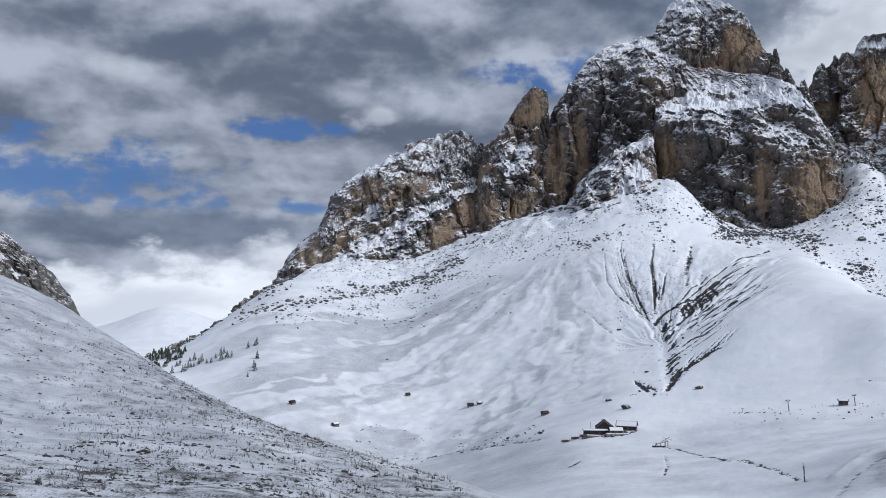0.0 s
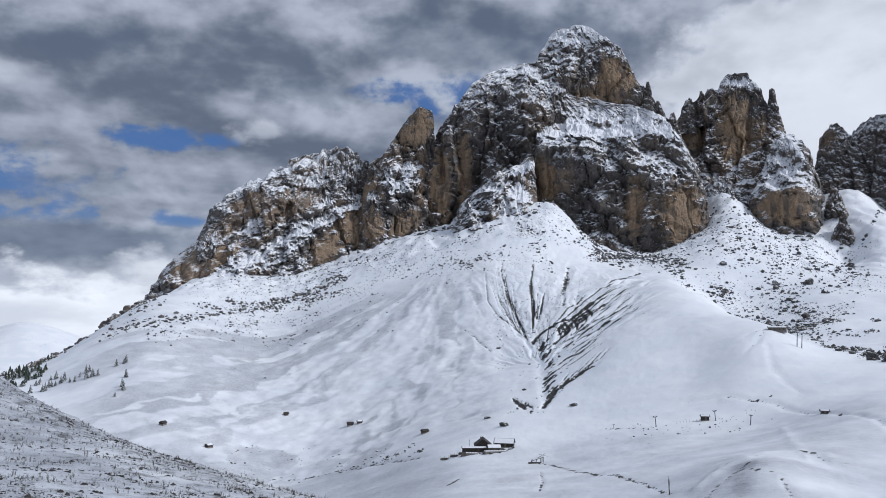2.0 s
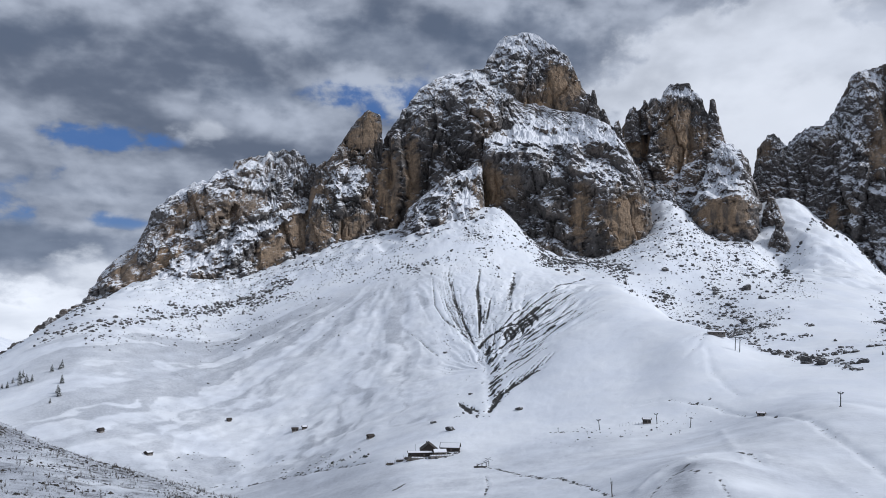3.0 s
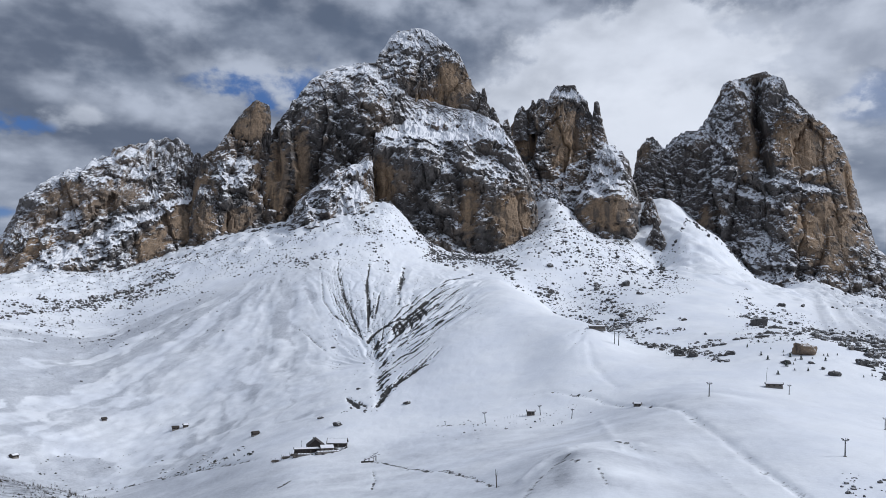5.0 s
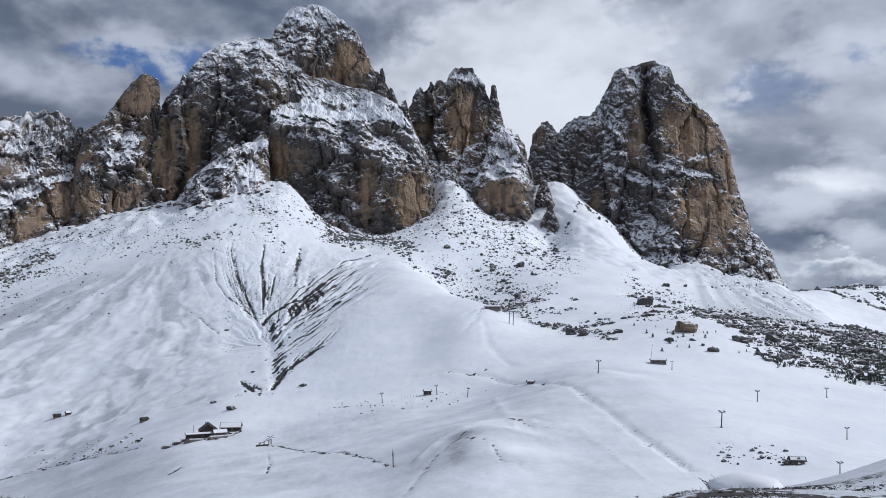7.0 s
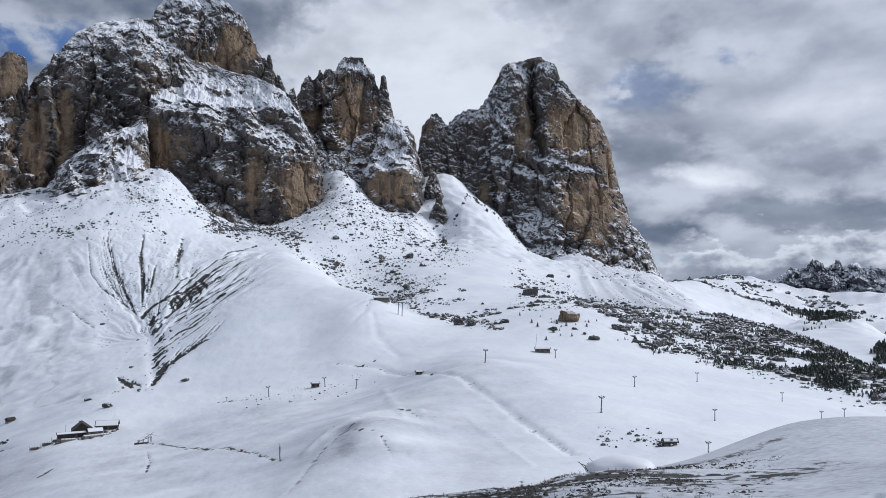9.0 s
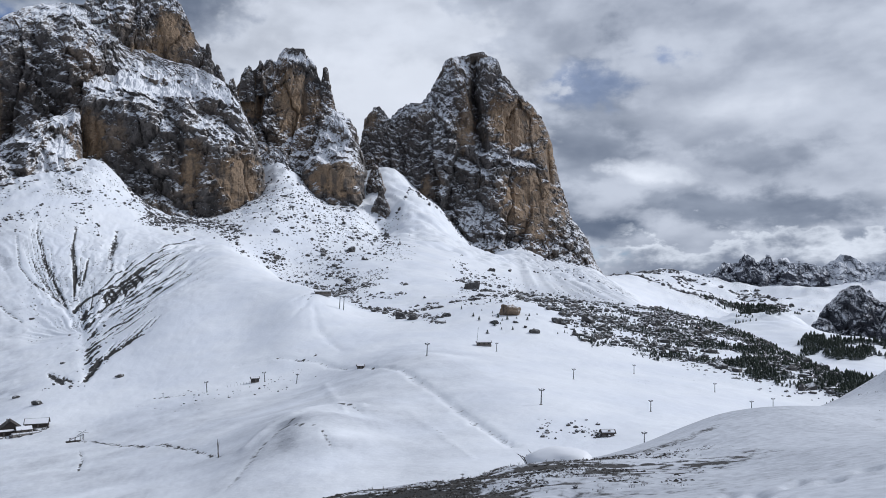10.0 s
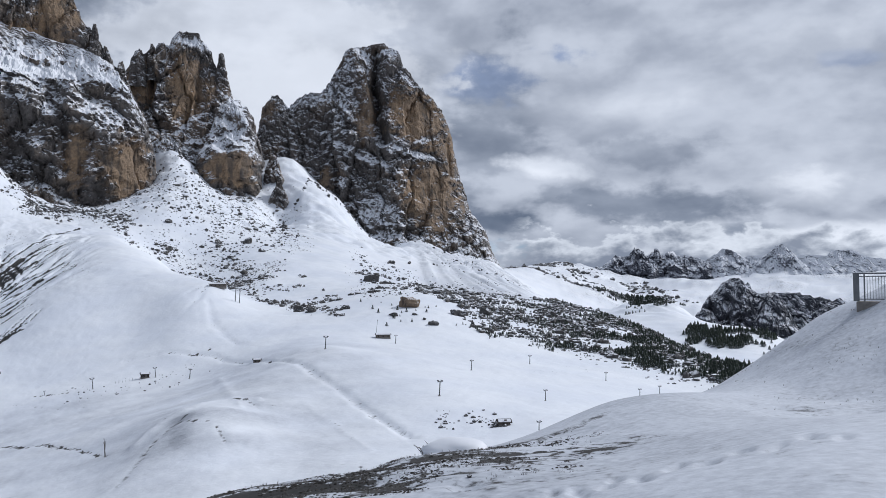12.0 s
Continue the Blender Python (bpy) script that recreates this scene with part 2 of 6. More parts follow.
SCREE_TOP = [(-9.8, 1940, 85.4), (-3.4, 1940, 119.3), (1.9, 1910, 167.8), (6.4, 1900, 217.1), (11.9, 1750, 231.0), (14.8, 1740, 262.0), (18.3, 1840, 214.0), (19.1, 1840, 194.0), (24.7, 1870, 180.7), (26.4, 1900, 217.1), (27.7, 2150, 352.0), (29.3, 2150, 318.0), (31.3, 2010, 219.1), (33.2, 2020, 227.3), (34.1, 2260, 335.0), (36.2, 2210, 345.0), (37.3, 2190, 281.3), (39.4, 2170, 225.0), (41.2, 2170, 137.3)]
SLOPES = [(7.1, 1350, 56.6), (0.6, 1200, -31.4), (-3, 1300, -27.2), (-8, 1350, 4.7), (-12.5, 1500, 34.0), (-15.2, 1420, -17.3), (-17.8, 1330, -55.7), (10.7, 1130, -17.8), (15.2, 760, -74.5), (16, 1000, -33.2), (17.2, 1400, 102.8), (23, 1300, 77.2), (24.4, 1250, 72.1), (27, 1130, 37.5), (29.5, 980, 9.4), (31, 880, -0.8), (20.5, 1000, 3.5), (20, 850, -38.6), (26, 800, -36.3), (29, 720, -40.3), (29.5, 1120, -5.9), (27, 1280, 26.8), (29, 1380, 48.2), (33.5, 1000, -20.9), (34, 1150, 4.0), (33, 1400, 61.1), (38, 1500, 78.6), (28, 1500, 120.7)]
PISTE = [(32.4, 840, -16.9), (42, 640, -40.3), (43.4, 600, -45.1), (38.5, 530, -42.6), (46.6, 385, -54.1), (48.8, 500, -54.3), (53.6, 300, -53.4), (50.8, 320, -55.8), (36, 840, -24.9), (44.4, 800, -15.4), (45, 1300, 4.5), (52, 900, -28.3), (55, 700, -52.6), (58, 500, -61.4), (64.6, 480, -67.5)]
MORAINE = [(52.5, 1500, -9.0), (54.3, 1300, -31.9), (55.5, 1250, -42.5), (57.9, 1150, -46.0), (59.4, 1080, -50.8), (61.7, 950, -60.8), (63.2, 860, -66.2), (65.4, 750, -70.5), (67.5, 660, -66.7), (70, 620, -67.0), (54, 1900, -41.8), (56, 1600, -72.0), (58, 1400, -81.2), (60, 1300, -85.8), (62, 1180, -97.9), (64.5, 1100, -105.6), (67, 1000, -108.0), (70, 900, -106.2), (61, 1450, -79.8), (63.2, 1350, -94.5), (65.8, 1270, -95.2), (68, 1200, -103.2)]
BENCH = [(57.9, 1800, -65.7), (59.4, 1750, -59.5), (60.8, 1700, -54.4), (63.1, 1650, -53.6), (64.2, 1600, -70.4), (65.1, 1550, -77.5), (66.9, 1500, -80.2), (68.6, 1450, -84.1), (69.8, 1400, -93.8), (72, 1350, -114.8), (56, 2200, -110.0), (58, 2300, -161.0), (61, 2200, -187.0), (64, 2000, -200.0), (68, 1800, -198.0)]
FAR = [(60, 4050, -16.0), (64, 4050, -18.0), (56, 4200, 55.0), (70, 4200, 7.3), (61, 3300, -100.0), (75, 1300, -125.2), (62, 2500, -196.8), (70, 2300, -262.1), (56, 2900, -60.0), (60, 3600, -72.0), (68, 3800, -66.3), (78, 3500, -61.1), (52.5, 3000, 36.7), (56, 4500, 31.4), (65, 5000, 17.5), (80, 5000, 0.0), (45, 3200, 55.9), (20, 2600, 227.5), (0, 2500, 131.0), (-10, 2150, 18.8), (-15, 1700, -104.0), (-15, 2100, -176.3), (-22, 2200, -250.7), (-18, 3000, -220.3), (-23, 4200, -110.0), (-19.4, 4300, 6.0), (-16.5, 4250, -60.0), (-14, 4100, -150.0), (-19.5, 3500, -190.0), (-20, 5000, -87.3), (-32, 3500, -122.2), (20, 5000, 87.3), (-40, 2000, 104.8)]

SPOTS = np.array(NEAR_GROUND + NEAR_BANK + WEST_SLOPE + VALLEY + SCREE + SCREE_TOP + SLOPES + PISTE + MORAINE + BENCH + FAR + [(b, r, r * 0.02 - 2) for b in (-160, -110, 120, 165) for r in (3, 60, 800, 5000)], float)


def plan(bearing, far):
    return np.stack([np.asarray(bearing) / 12.0, np.log(far) * 2.2], -1)


def kernel(a, b):
    d2 = ((a[:, None] - b[None]) ** 2).sum(-1)
    return 0.5 * d2 * np.log(d2 + 1e-9)


KNOTS = plan(SPOTS[:, 0], SPOTS[:, 1])


def solve_sheet():
    n = len(KNOTS)
    k = np.zeros((n + 3, n + 3))
    k[:n, :n] = kernel(KNOTS, KNOTS) + np.eye(n) * 0.002
    k[:n, n], k[:n, n + 1:] = 1, KNOTS
    k[n:, :n] = k[:n, n:].T
    return np.linalg.solve(k, np.append(SPOTS[:, 2] / SPOTS[:, 1], [0, 0, 0]))


SHEET = solve_sheet()


def rise(bearing, far):
    """Height of the plain ground over distance, on flat arrays."""
    p, out = plan(bearing, far), []
    for q in np.array_split(p, max(1, len(p) // 20000)):
        out.append(kernel(q, KNOTS) @ SHEET[:-3] + SHEET[-3] + q @ SHEET[-2:])
    return np.concatenate(out)


COARSE_B = np.concatenate([np.arange(-180, -40, 8), np.arange(-40, 86, 0.6), np.arange(86, 181, 8)])
COARSE_R = np.exp(np.linspace(math.log(1.5), math.log(5200), 260))
COARSE = rise(*(q.ravel() for q in np.meshgrid(COARSE_B, COARSE_R))).reshape(len(COARSE_R), len(COARSE_B))


def plain(bearing, far):
    """The plain ground's height, by interpolation; level underfoot."""
    near, far = far, np.maximum(far, 2.5)
    i = np.clip(np.searchsorted(COARSE_B, bearing) - 1, 0, len(COARSE_B) - 2)
    u = np.clip((bearing - COARSE_B[i]) / (COARSE_B[i + 1] - COARSE_B[i]), 0, 1)
    s = np.clip((np.log(far) - math.log(1.5)) / math.log(5200 / 1.5) * 259, 0, 258.999)
    j = s.astype(int)
    v = s - j
    top = COARSE[j, i] * (1 - u) + COARSE[j, i + 1] * u
    z = (top * (1 - v) + (COARSE[j + 1, i] * (1 - u) + COARSE[j + 1, i + 1] * u) * v) * far + EYE
    behind = step(np.abs(bearing), 110, 160)
    return (z * (1 - behind) + (0.012 * far - 0.1) * behind) * step(near, 1.2, 6.0)


def xy(bearing, far):
    a = np.radians(bearing)
    return np.sin(a) * far, np.cos(a) * far


GULLIES = [
    ([(15.75, 770), (15.6, 830), (15.64, 894), (15.5, 940), (15.2, 1010), (14.99, 1086)], 7.0, 2.2, 0.14),
    ([(15.5, 748), (15.73, 765), (16.32, 812), (17.12, 834), (18.32, 856), (19.43, 862)], 3.6, 3.0, 0.95),
    ([(15.64, 884), (16.2, 905), (17.0, 926)], 2.6, 2.0, 0.8),
    ([(14.85, 1072), (14.99, 1090), (15.72, 1112), (16.92, 1126), (18.33, 1148), (19.33, 1186), (20.93, 1230)], 3.4, 3.0, 0.85),
    ([(14.83, 1122), (14.91, 1236), (14.74, 1332), (14.9, 1404)], 1.8, 2.0, 0.42),
    ([(15.39, 1184), (15.5, 1225), (15.63, 1268)], 1.8, 2.0, 0.5),
    ([(17.01, 1194), (17.09, 1292), (17.33, 1408)], 4.0, 1.6, 0.42),
    ([(20.14, 1288), (20.94, 1340), (22.33, 1392)], 4.0, 1.2, 0.55),
    ([(14.51, 1094), (13.9, 1134), (12.28, 1212), (11.66, 1262), (11.44, 1368)], 1.5, 2.0, 0.42),
    ([(13.41, 836), (14.33, 760)], 2.6, 1.4, 0.8),
    ([(14.2, 798), (14.86, 758)], 2.0, 1.4, 0.6),
    ([(9.63, 1182), (10.66, 1138), (11.88, 1071)], 2.2, 1.5, 0.3),
]


def rills(feet, heads, count, wide, bare, sag, seed):
    """Rills side by side, from points along one line to points along another."""
    rng = np.random.RandomState(seed)
    feet, heads = np.array(feet, float), np.array(heads, float)
    made = []
    for n in range(count):
        u = (n + rng.uniform(-0.35, 0.35)) / max(count - 1, 1)
        a, b = (np.array([np.interp(u, np.linspace(0, 1, len(line)), line[:, c]) for c in (0, 1)]) for line in (feet, heads))
        lo, hi = rng.uniform(0.0, 0.22), rng.uniform(0.6, 1.0)
        points = []
        for k in np.linspace(lo, hi, 5):
            p = a + (b - a) * k
            points.append((p[0] + rng.normal(0, 0.05) + sag * math.sin(math.pi * k), p[1] + rng.normal(0, 4)))
        made.append((points, wide * rng.uniform(0.6, 1.25), 1.6, bare * rng.uniform(0.55, 1.1)))
    return made


GULLIES += rills([(15.0, 1080), (15.64, 1018), (16.52, 970), (15.9, 905)], [(20.6, 1310), (21.9, 1180), (21.8, 1040), (20.3, 945)], 20, 1.7, 0.95, 0.25, 1)
GULLIES += rills([(16.4, 1120), (18.6, 1160)], [(16.9, 1050), (19.2, 1085)], 10, 1.9, 1.0, 0.1, 2)
GULLIES += rills([(14.6, 1085), (14.2, 1110), (13.4, 1150)], [(13.6, 1330), (12.65, 1430), (11.55, 1400)], 13, 1.1, 0.31, -0.35, 3)
GULLIES += rills([(14.75, 1130), (15.3, 1160)], [(14.6, 1330), (15.8, 1300)], 5, 1.2, 0.45, 0.0, 4)
GULLIES += rills([(15.2, 1040), (15.6, 960), (15.6, 880), (15.7, 800)], [(15.9, 1075), (16.4, 990), (16.5, 900), (16.6, 830)], 14, 2.0, 0.95, 0.05, 6)
GULLIES += rills([(16.2, 815), (17.4, 840)], [(18.2, 905), (20.3, 905)], 5, 1.3, 0.6, 0.1, 5)
TRACKS = [
    ([(29.07, 343), (32.41, 364), (35.86, 377), (37.03, 379), (39.0, 337), (41.78, 274)], 1.8, -0.3, 0.16),
    # piste edge: its shaded side is put into the colour as showing earth
    ([(25.23, 687), (27.62, 679), (30.78, 637), (34.63, 544)], 2.6, 1.3, 0.26),
    ([(18.44, 627), (21.64, 552), (25.23, 530)], 1.2, 0.2, 0.25),
    ([(27.4, 351), (28.59, 372), (29.49, 397)], 1.6, 0.5, 0.3),
    ([(30.04, 390), (31.91, 388), (33.26, 384), (33.9, 366)], 1.6, 0.5, 0.34),
    ([(28.39, 333), (29.76, 323), (30.97, 320)], 1.0, 0.3, 0.55),
    ([(31.12, 312), (31.69, 289)], 1.2, 0.4, 0.35),
    ([(15.31, 493), (15.52, 450), (15.26, 410)], 1.2, 0.3, 0.35),
    ([(8.78, 488), (9.71, 506)], 1.5, 0.4, 0.6),
    ([(30, 13.6), (35, 13), (39.4, 12.4), (45.4, 11.8)], 0.6, 0.03, 0.6),
    ([(46, 15), (51.4, 15.4), (54.5, 15.6)], 0.4, 0.03, 0.5),
    ([(49, 18), (54, 19.5), (58.5, 22)], 0.5, 0.03, 0.4),
    ([(14.52, 547), (16.09, 518), (20.06, 430), (22.45, 377), (24.04, 331)], 1.9, 0.3, 0.42),
    ([(19.83, 635), (22.03, 610)], 1.5, 0.2, 0.55),
    ([(29.01, 651), (30.58, 656), (30.51, 667)], 1.4, 0.4, 0.55),
    # piste edge carried on, with the same shade put in as earth
    ([(34.63, 544), (36.52, 495), (37.62, 455), (39.43, 413), (41.19, 367), (44.57, 296)], 3.0, 1.3, 0.2),
    ([(29.03, 848), (30.43, 884), (29.82, 824), (29.03, 790)], 2.5, 0.8, 0.22),
    ([(30.42, 822), (30.8, 741), (32.34, 658)], 4, 0.8, 0.2),
    ([(25.62, 323), (27.6, 352), (30.35, 381), (33.83, 389)], 4, -1.2, 0.14),
    ([(31.15, 542), (32.67, 360)], 3, -0.6, 0.1),
    ([(29.07, 343), (26.91, 312), (24.49, 255)], 1.5, 0.3, 0.3),
    ([(39.0, 256), (40.98, 251), (41.77, 15.7)], 1.2, 0.2, 0.5),
    ([(-3.55, 770), (-1.24, 761), (1.13, 758), (4.3, 695), (7.23, 635)], 4, 1.5, 0.38),
]


def near_line(points, x, y, reach):
    """Distance to a line of bearings and distances, for places within its reach."""
    px, py = xy(*np.array(points, float).T)
    inside = np.flatnonzero((x > px.min() - reach) & (x < px.max() + reach) & (y > py.min() - reach) & (y < py.max() + reach))
    u, v, best, along = x[inside], y[inside], np.full(len(inside), 1e9), np.zeros(len(inside))
    reach = np.append(0, np.cumsum(np.hypot(np.diff(px), np.diff(py))))
    for i in range(len(px) - 1):
        dx, dy = px[i + 1] - px[i], py[i + 1] - py[i]
        k = np.clip(((u - px[i]) * dx + (v - py[i]) * dy) / (dx * dx + dy * dy), 0, 1)
        d = np.hypot(u - px[i] - k * dx, v - py[i] - k * dy)
        along = np.where(d < best, (reach[i] + k * math.hypot(dx, dy)) / reach[-1], along)
        best = np.minimum(best, d)
    return inside, best, along


def spot(bearing, far, b, r, wide, long):
    """A soft patch round a bearing and distance."""
    return np.exp(-((bearing - b) / wide) ** 2 - ((far - r) / long) ** 2)


def around(x, y, bearing, far):
    """Angle and distance round a place."""
    px, py = xy(bearing, far)
    return np.arctan2(x - px, y - py), np.hypot(x - px, y - py)


def rim_of(b, r):
    """The trodden edge of the near ground."""
    return step(b, 26, 33) * (1 - step(b, 57, 66)) * np.exp(-((r - 13.5 - 0.12 * (b - 40)) / 4.2) ** 2)


def relief(b, r, x, y):
    """What stands up from the plain ground, and where earth shows through the snow."""
    up = layers(x / 70, y / 70, 0, 4) * np.clip(r / 300, 0, 3.2) + layers(x / 7, y / 7, 3, 3) * np.clip(r / 500, 0.0, 0.35)
    up += layers(x / 24, y / 24, 6, 2) * 0.45 * step(r, 120, 300)
    earth = 0.1 + 0.12 * layers(x / 90, y / 90, 8, 3)
    # ribs down the cone
    angle, run = around(x, y, 9.0, 1500)
    cone = step(b, -11, -6) * (1 - step(b, 10, 13)) * step(r, 720, 860) * (1 - step(r, 1290, 1420))
    bend = layers(x / 150, y / 150, 2, 3)
    ribs = ridges(angle * 15 + 1.4 * bend, run / 300 + 0.8 * bend, 1.5, 2)
    up += cone * (ribs * (1.5 + 1.6 * layers(x / 130, y / 130, 12, 2)) + 2.4 * layers(x / 30, y / 30, 15, 4))
    earth += cone * 0.05 * ridges(angle * 30, run / 90, 2.5, 2)
    # washed-out fan above the ravine
    angle, run = around(x, y, 15.7, 950)
    fan = step(b, 11.5, 13.2) * (1 - step(b, 21.5, 25)) * step(r, 960, 1010) * (1 - step(r, 1380, 1560))
    wash = ridges(angle * 9 + 0.7 * layers(x / 60, y / 60, 6, 3), run / 300, 2.2, 3)
    up -= fan * 3.0 * wash
    earth += fan * (0.08 * wash + 0.02)
    # drifts and hollows under the walls
    foot = step(r, 1450, 1650) * (1 - step(r, 2250, 2400))
    up += foot * (9 * layers(x / 50, y / 50, 5, 4) + 4 * ridges(x / 34, y / 80, 6, 3))
    earth += foot * (0.08 + 0.25 * layers(x / 26, y / 26, 4, 3))
    # avalanche grooves under the long peak
    grooves = step(b, 44.3, 45.6) * (1 - step(b, 52, 54)) * step(r, 880 + 30 * (b - 45), 1050 + 30 * (b - 45)) * (1 - step(r, 2050, 2150))
    angle, run = around(x, y, 44.9, 2320)
    up -= grooves * 5.0 * ridges(angle * 34, run / 1200, 4.4, 2)
    # stony belts
    belt = spot(b, r, 23, 1560, 2.2, 90) + 0.9 * spot(b, r, 14.3, 1550, 1.8, 70) + 0.6 * spot(b, r, -3, 1480, 6, 60) + 0.45 * spot(b, r, 54, 850, 5, 220) + 0.7 * spot(b, r, 62, 760, 7, 230) + 0.8 * spot(b, r, -15, 1560, 5, 160) + 0.6 * spot(b, r, -17, 3950, 4, 350)
    earth += belt * (0.22 + 0.3 * layers(x / 24, y / 24, 1, 3))
    # broken country before the far ranges
    far = step(r, 2500, 3000) * step(b, 50, 56) * (1 - step(b, 86, 100))
    broken = ridges(x / 330, y / 330, 3.5, 4)
    up += far * (26 * broken + 8)
    earth += far * 0.16 * broken
    # hump with bare patches in the meadow
    up += 2.2 * spot(b, r, 30.5, 350, 4.2, 55) - 1.0 * spot(b, r, 29, 305, 1.5, 16)
    earth += (0.16 + 0.4 * layers(x / 5, y / 5, 3, 3)) * spot(b, r, 28.4, 307, 0.5, 12) + (0.12 + 0.3 * layers(x / 5, y / 5, 6, 3)) * spot(b, r, 28.9, 340, 0.9, 12) + 0.2 * spot(b, r, 35, 330, 0.4, 10)
    # grass through thin snow on the west slope
    west = (1 - step(b, 2, 12)) * step(r, 25, 45) * (1 - step(r, 330, 420)) * step(b, -60, -40)
    crest = r / np.interp(b, [-24.5, -15, -9, -2.6, 2.6], [300, 200, 165, 130, 95])
    tussock = np.exp(-((crest - 0.86) / 0.22) ** 2) * step(b, -26, -18)
    low = 1 - step(r, 60, 115)
    earth += west * (0.13 + 0.19 * tussock + 0.16 * low + low * (0.08 + 0.5 * layers(b * r * 0.0175 / 5, r / 2.0, 9, 4, 0.6)) + 0.2 * layers(x / 16, y / 9, 2, 4) * (0.4 + tussock + low) + 0.2 * layers(x / 2.6, y / 2.2, 5, 4, 0.65))
    up += west * (0.6 * layers(x / 9, y / 6, 2, 3) + 0.22 * layers(x / 2.4, y / 2.4, 2, 2))
    # trodden rim in front: bare turf and drifted snow
    rim = rim_of(b, r)
    across = b * r * 0.01745
    tufts = layers(across / 1.6, r / 0.55, 4, 4, 0.62)
    earth += rim * (0.44 + 0.55 * tufts - 0.012 * (b - 34))
    up += rim * 0.16 * layers(across / 2.0, r / 0.9, 9, 2) + step(b, 28, 40) * (1 - step(r, 30, 60)) * 0.07 * layers(x / 3.0, y / 3.0, 6, 2)
    bank = step(b, 66, 72) * (1 - step(r, 60, 90)) * step(r, 14, 22)
    up += bank * 0.26 * layers(x / 3.2, y / 3.2, 5, 3)
    earth += bank * (0.05 + 0.2 * layers(x / 3, y / 3, 7, 4, 0.6))
    earth += (1 - step(r, 45, 80)) * step(b, 30, 45) * (1 - step(b, 100, 130)) * step(r, 3, 8) * (0.02 + 0.06 * layers(x / 5, y / 5, 2, 3))
    # trodden steps
    for n in range(26):
        sb, sr = 47.5 + 1.05 * n + 0.5 * (n % 2), 8.6 + 0.11 * n + 0.35 * math.sin(n * 1.7)
        pit = np.exp(-(((b - sb) * sr * 0.01745) / 0.09) ** 2 - ((r - sr) / 0.16) ** 2)
        up -= 0.09 * pit
    pit = np.exp(-(((b - 49.6) * 0.19) / 0.2) ** 2 - ((r - 10.9) / 0.3) ** 2)
    up -= 0.16 * pit
    earth += 0.55 * pit ** 2
    for points, wide, deep, bare in GULLIES + TRACKS:
        inside, off, along = near_line(points, x.ravel(), y.ravel(), wide * 3.5)
        if not len(inside):
            continue
        u, v = x.ravel()[inside], y.ravel()[inside]
        off = np.abs(off + wide * (0.8 if wide > 1.6 else 0.35) * layers(u / wide / 2.5, v / wide / 2.5, 3, 3))
        taper = 0.35 + 0.65 * np.sin(math.pi * np.clip(0.08 + 0.84 * along, 0, 1))
        near = np.exp(-(off / (wide * taper)) ** 2)
        up.ravel()[inside] -= deep * near
        earth.ravel()[inside] += near * bare * (1.0 + 1.4 * layers(u / wide * 0.6, v / wide * 0.6, 7, 3, 0.7))
    return up, earth


def frost_shade_of(b, r, x, y):
    """How grey the snow is: frosted turf through thin snow, and cloud shade put into the colour."""
    # west slope and near ground: grass through snow, plus cloud shade as grey
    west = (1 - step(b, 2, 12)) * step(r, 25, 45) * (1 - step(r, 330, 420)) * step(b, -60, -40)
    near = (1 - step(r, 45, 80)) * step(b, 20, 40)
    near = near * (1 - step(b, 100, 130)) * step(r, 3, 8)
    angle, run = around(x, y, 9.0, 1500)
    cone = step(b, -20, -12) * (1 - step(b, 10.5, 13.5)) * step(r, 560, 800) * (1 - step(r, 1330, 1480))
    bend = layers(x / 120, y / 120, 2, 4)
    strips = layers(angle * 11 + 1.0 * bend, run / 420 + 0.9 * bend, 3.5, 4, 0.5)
    cone_grey = 0.26 + 0.62 * step(strips, -0.05, 0.07) * (0.75 + 0.7 * layers(x / 150, y / 150, 5, 2)) + 0.4 * layers(x / 24, y / 24, 7, 4, 0.6)
    # shade in the avalanche grooves, put into the snow's colour
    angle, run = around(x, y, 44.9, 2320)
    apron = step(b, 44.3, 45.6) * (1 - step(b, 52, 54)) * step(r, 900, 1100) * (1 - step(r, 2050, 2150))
    groove_shade = apron * np.clip(0.55 * ridges(angle * 34, run / 1200, 4.4, 2) - 0.05, 0, 0.5)
    # valley floor: cloud shade on the snow, put in as grey
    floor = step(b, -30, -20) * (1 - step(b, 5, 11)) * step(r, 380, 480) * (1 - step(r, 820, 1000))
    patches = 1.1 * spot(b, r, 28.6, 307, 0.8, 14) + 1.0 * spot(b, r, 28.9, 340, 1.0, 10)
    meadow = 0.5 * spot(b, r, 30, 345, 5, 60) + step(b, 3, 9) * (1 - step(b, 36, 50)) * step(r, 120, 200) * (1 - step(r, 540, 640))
    return groove_shade + floor * (1 - cone) * np.clip(0.7 + 0.5 * layers(x / 40, y / 40, 9, 4), 0, 0.9) + patches * (0.8 + 0.6 * layers(x / 8, y / 8, 4, 3)) + west * (0.8 + 0.2 * step(r, 110, 200) + 0.75 * layers(x / 14, y / 9, 3, 5, 0.6)) + near * (1 - 0.1 * step(b, 57, 66)) * (0.72 + 0.3 * layers(x / 4, y / 4, 3, 3)) + cone * np.clip(cone_grey, 0, 0.85) + meadow * np.clip(0.3 + 0.5 * layers(x / 30, y / 30, 8, 4), 0, 0.55)


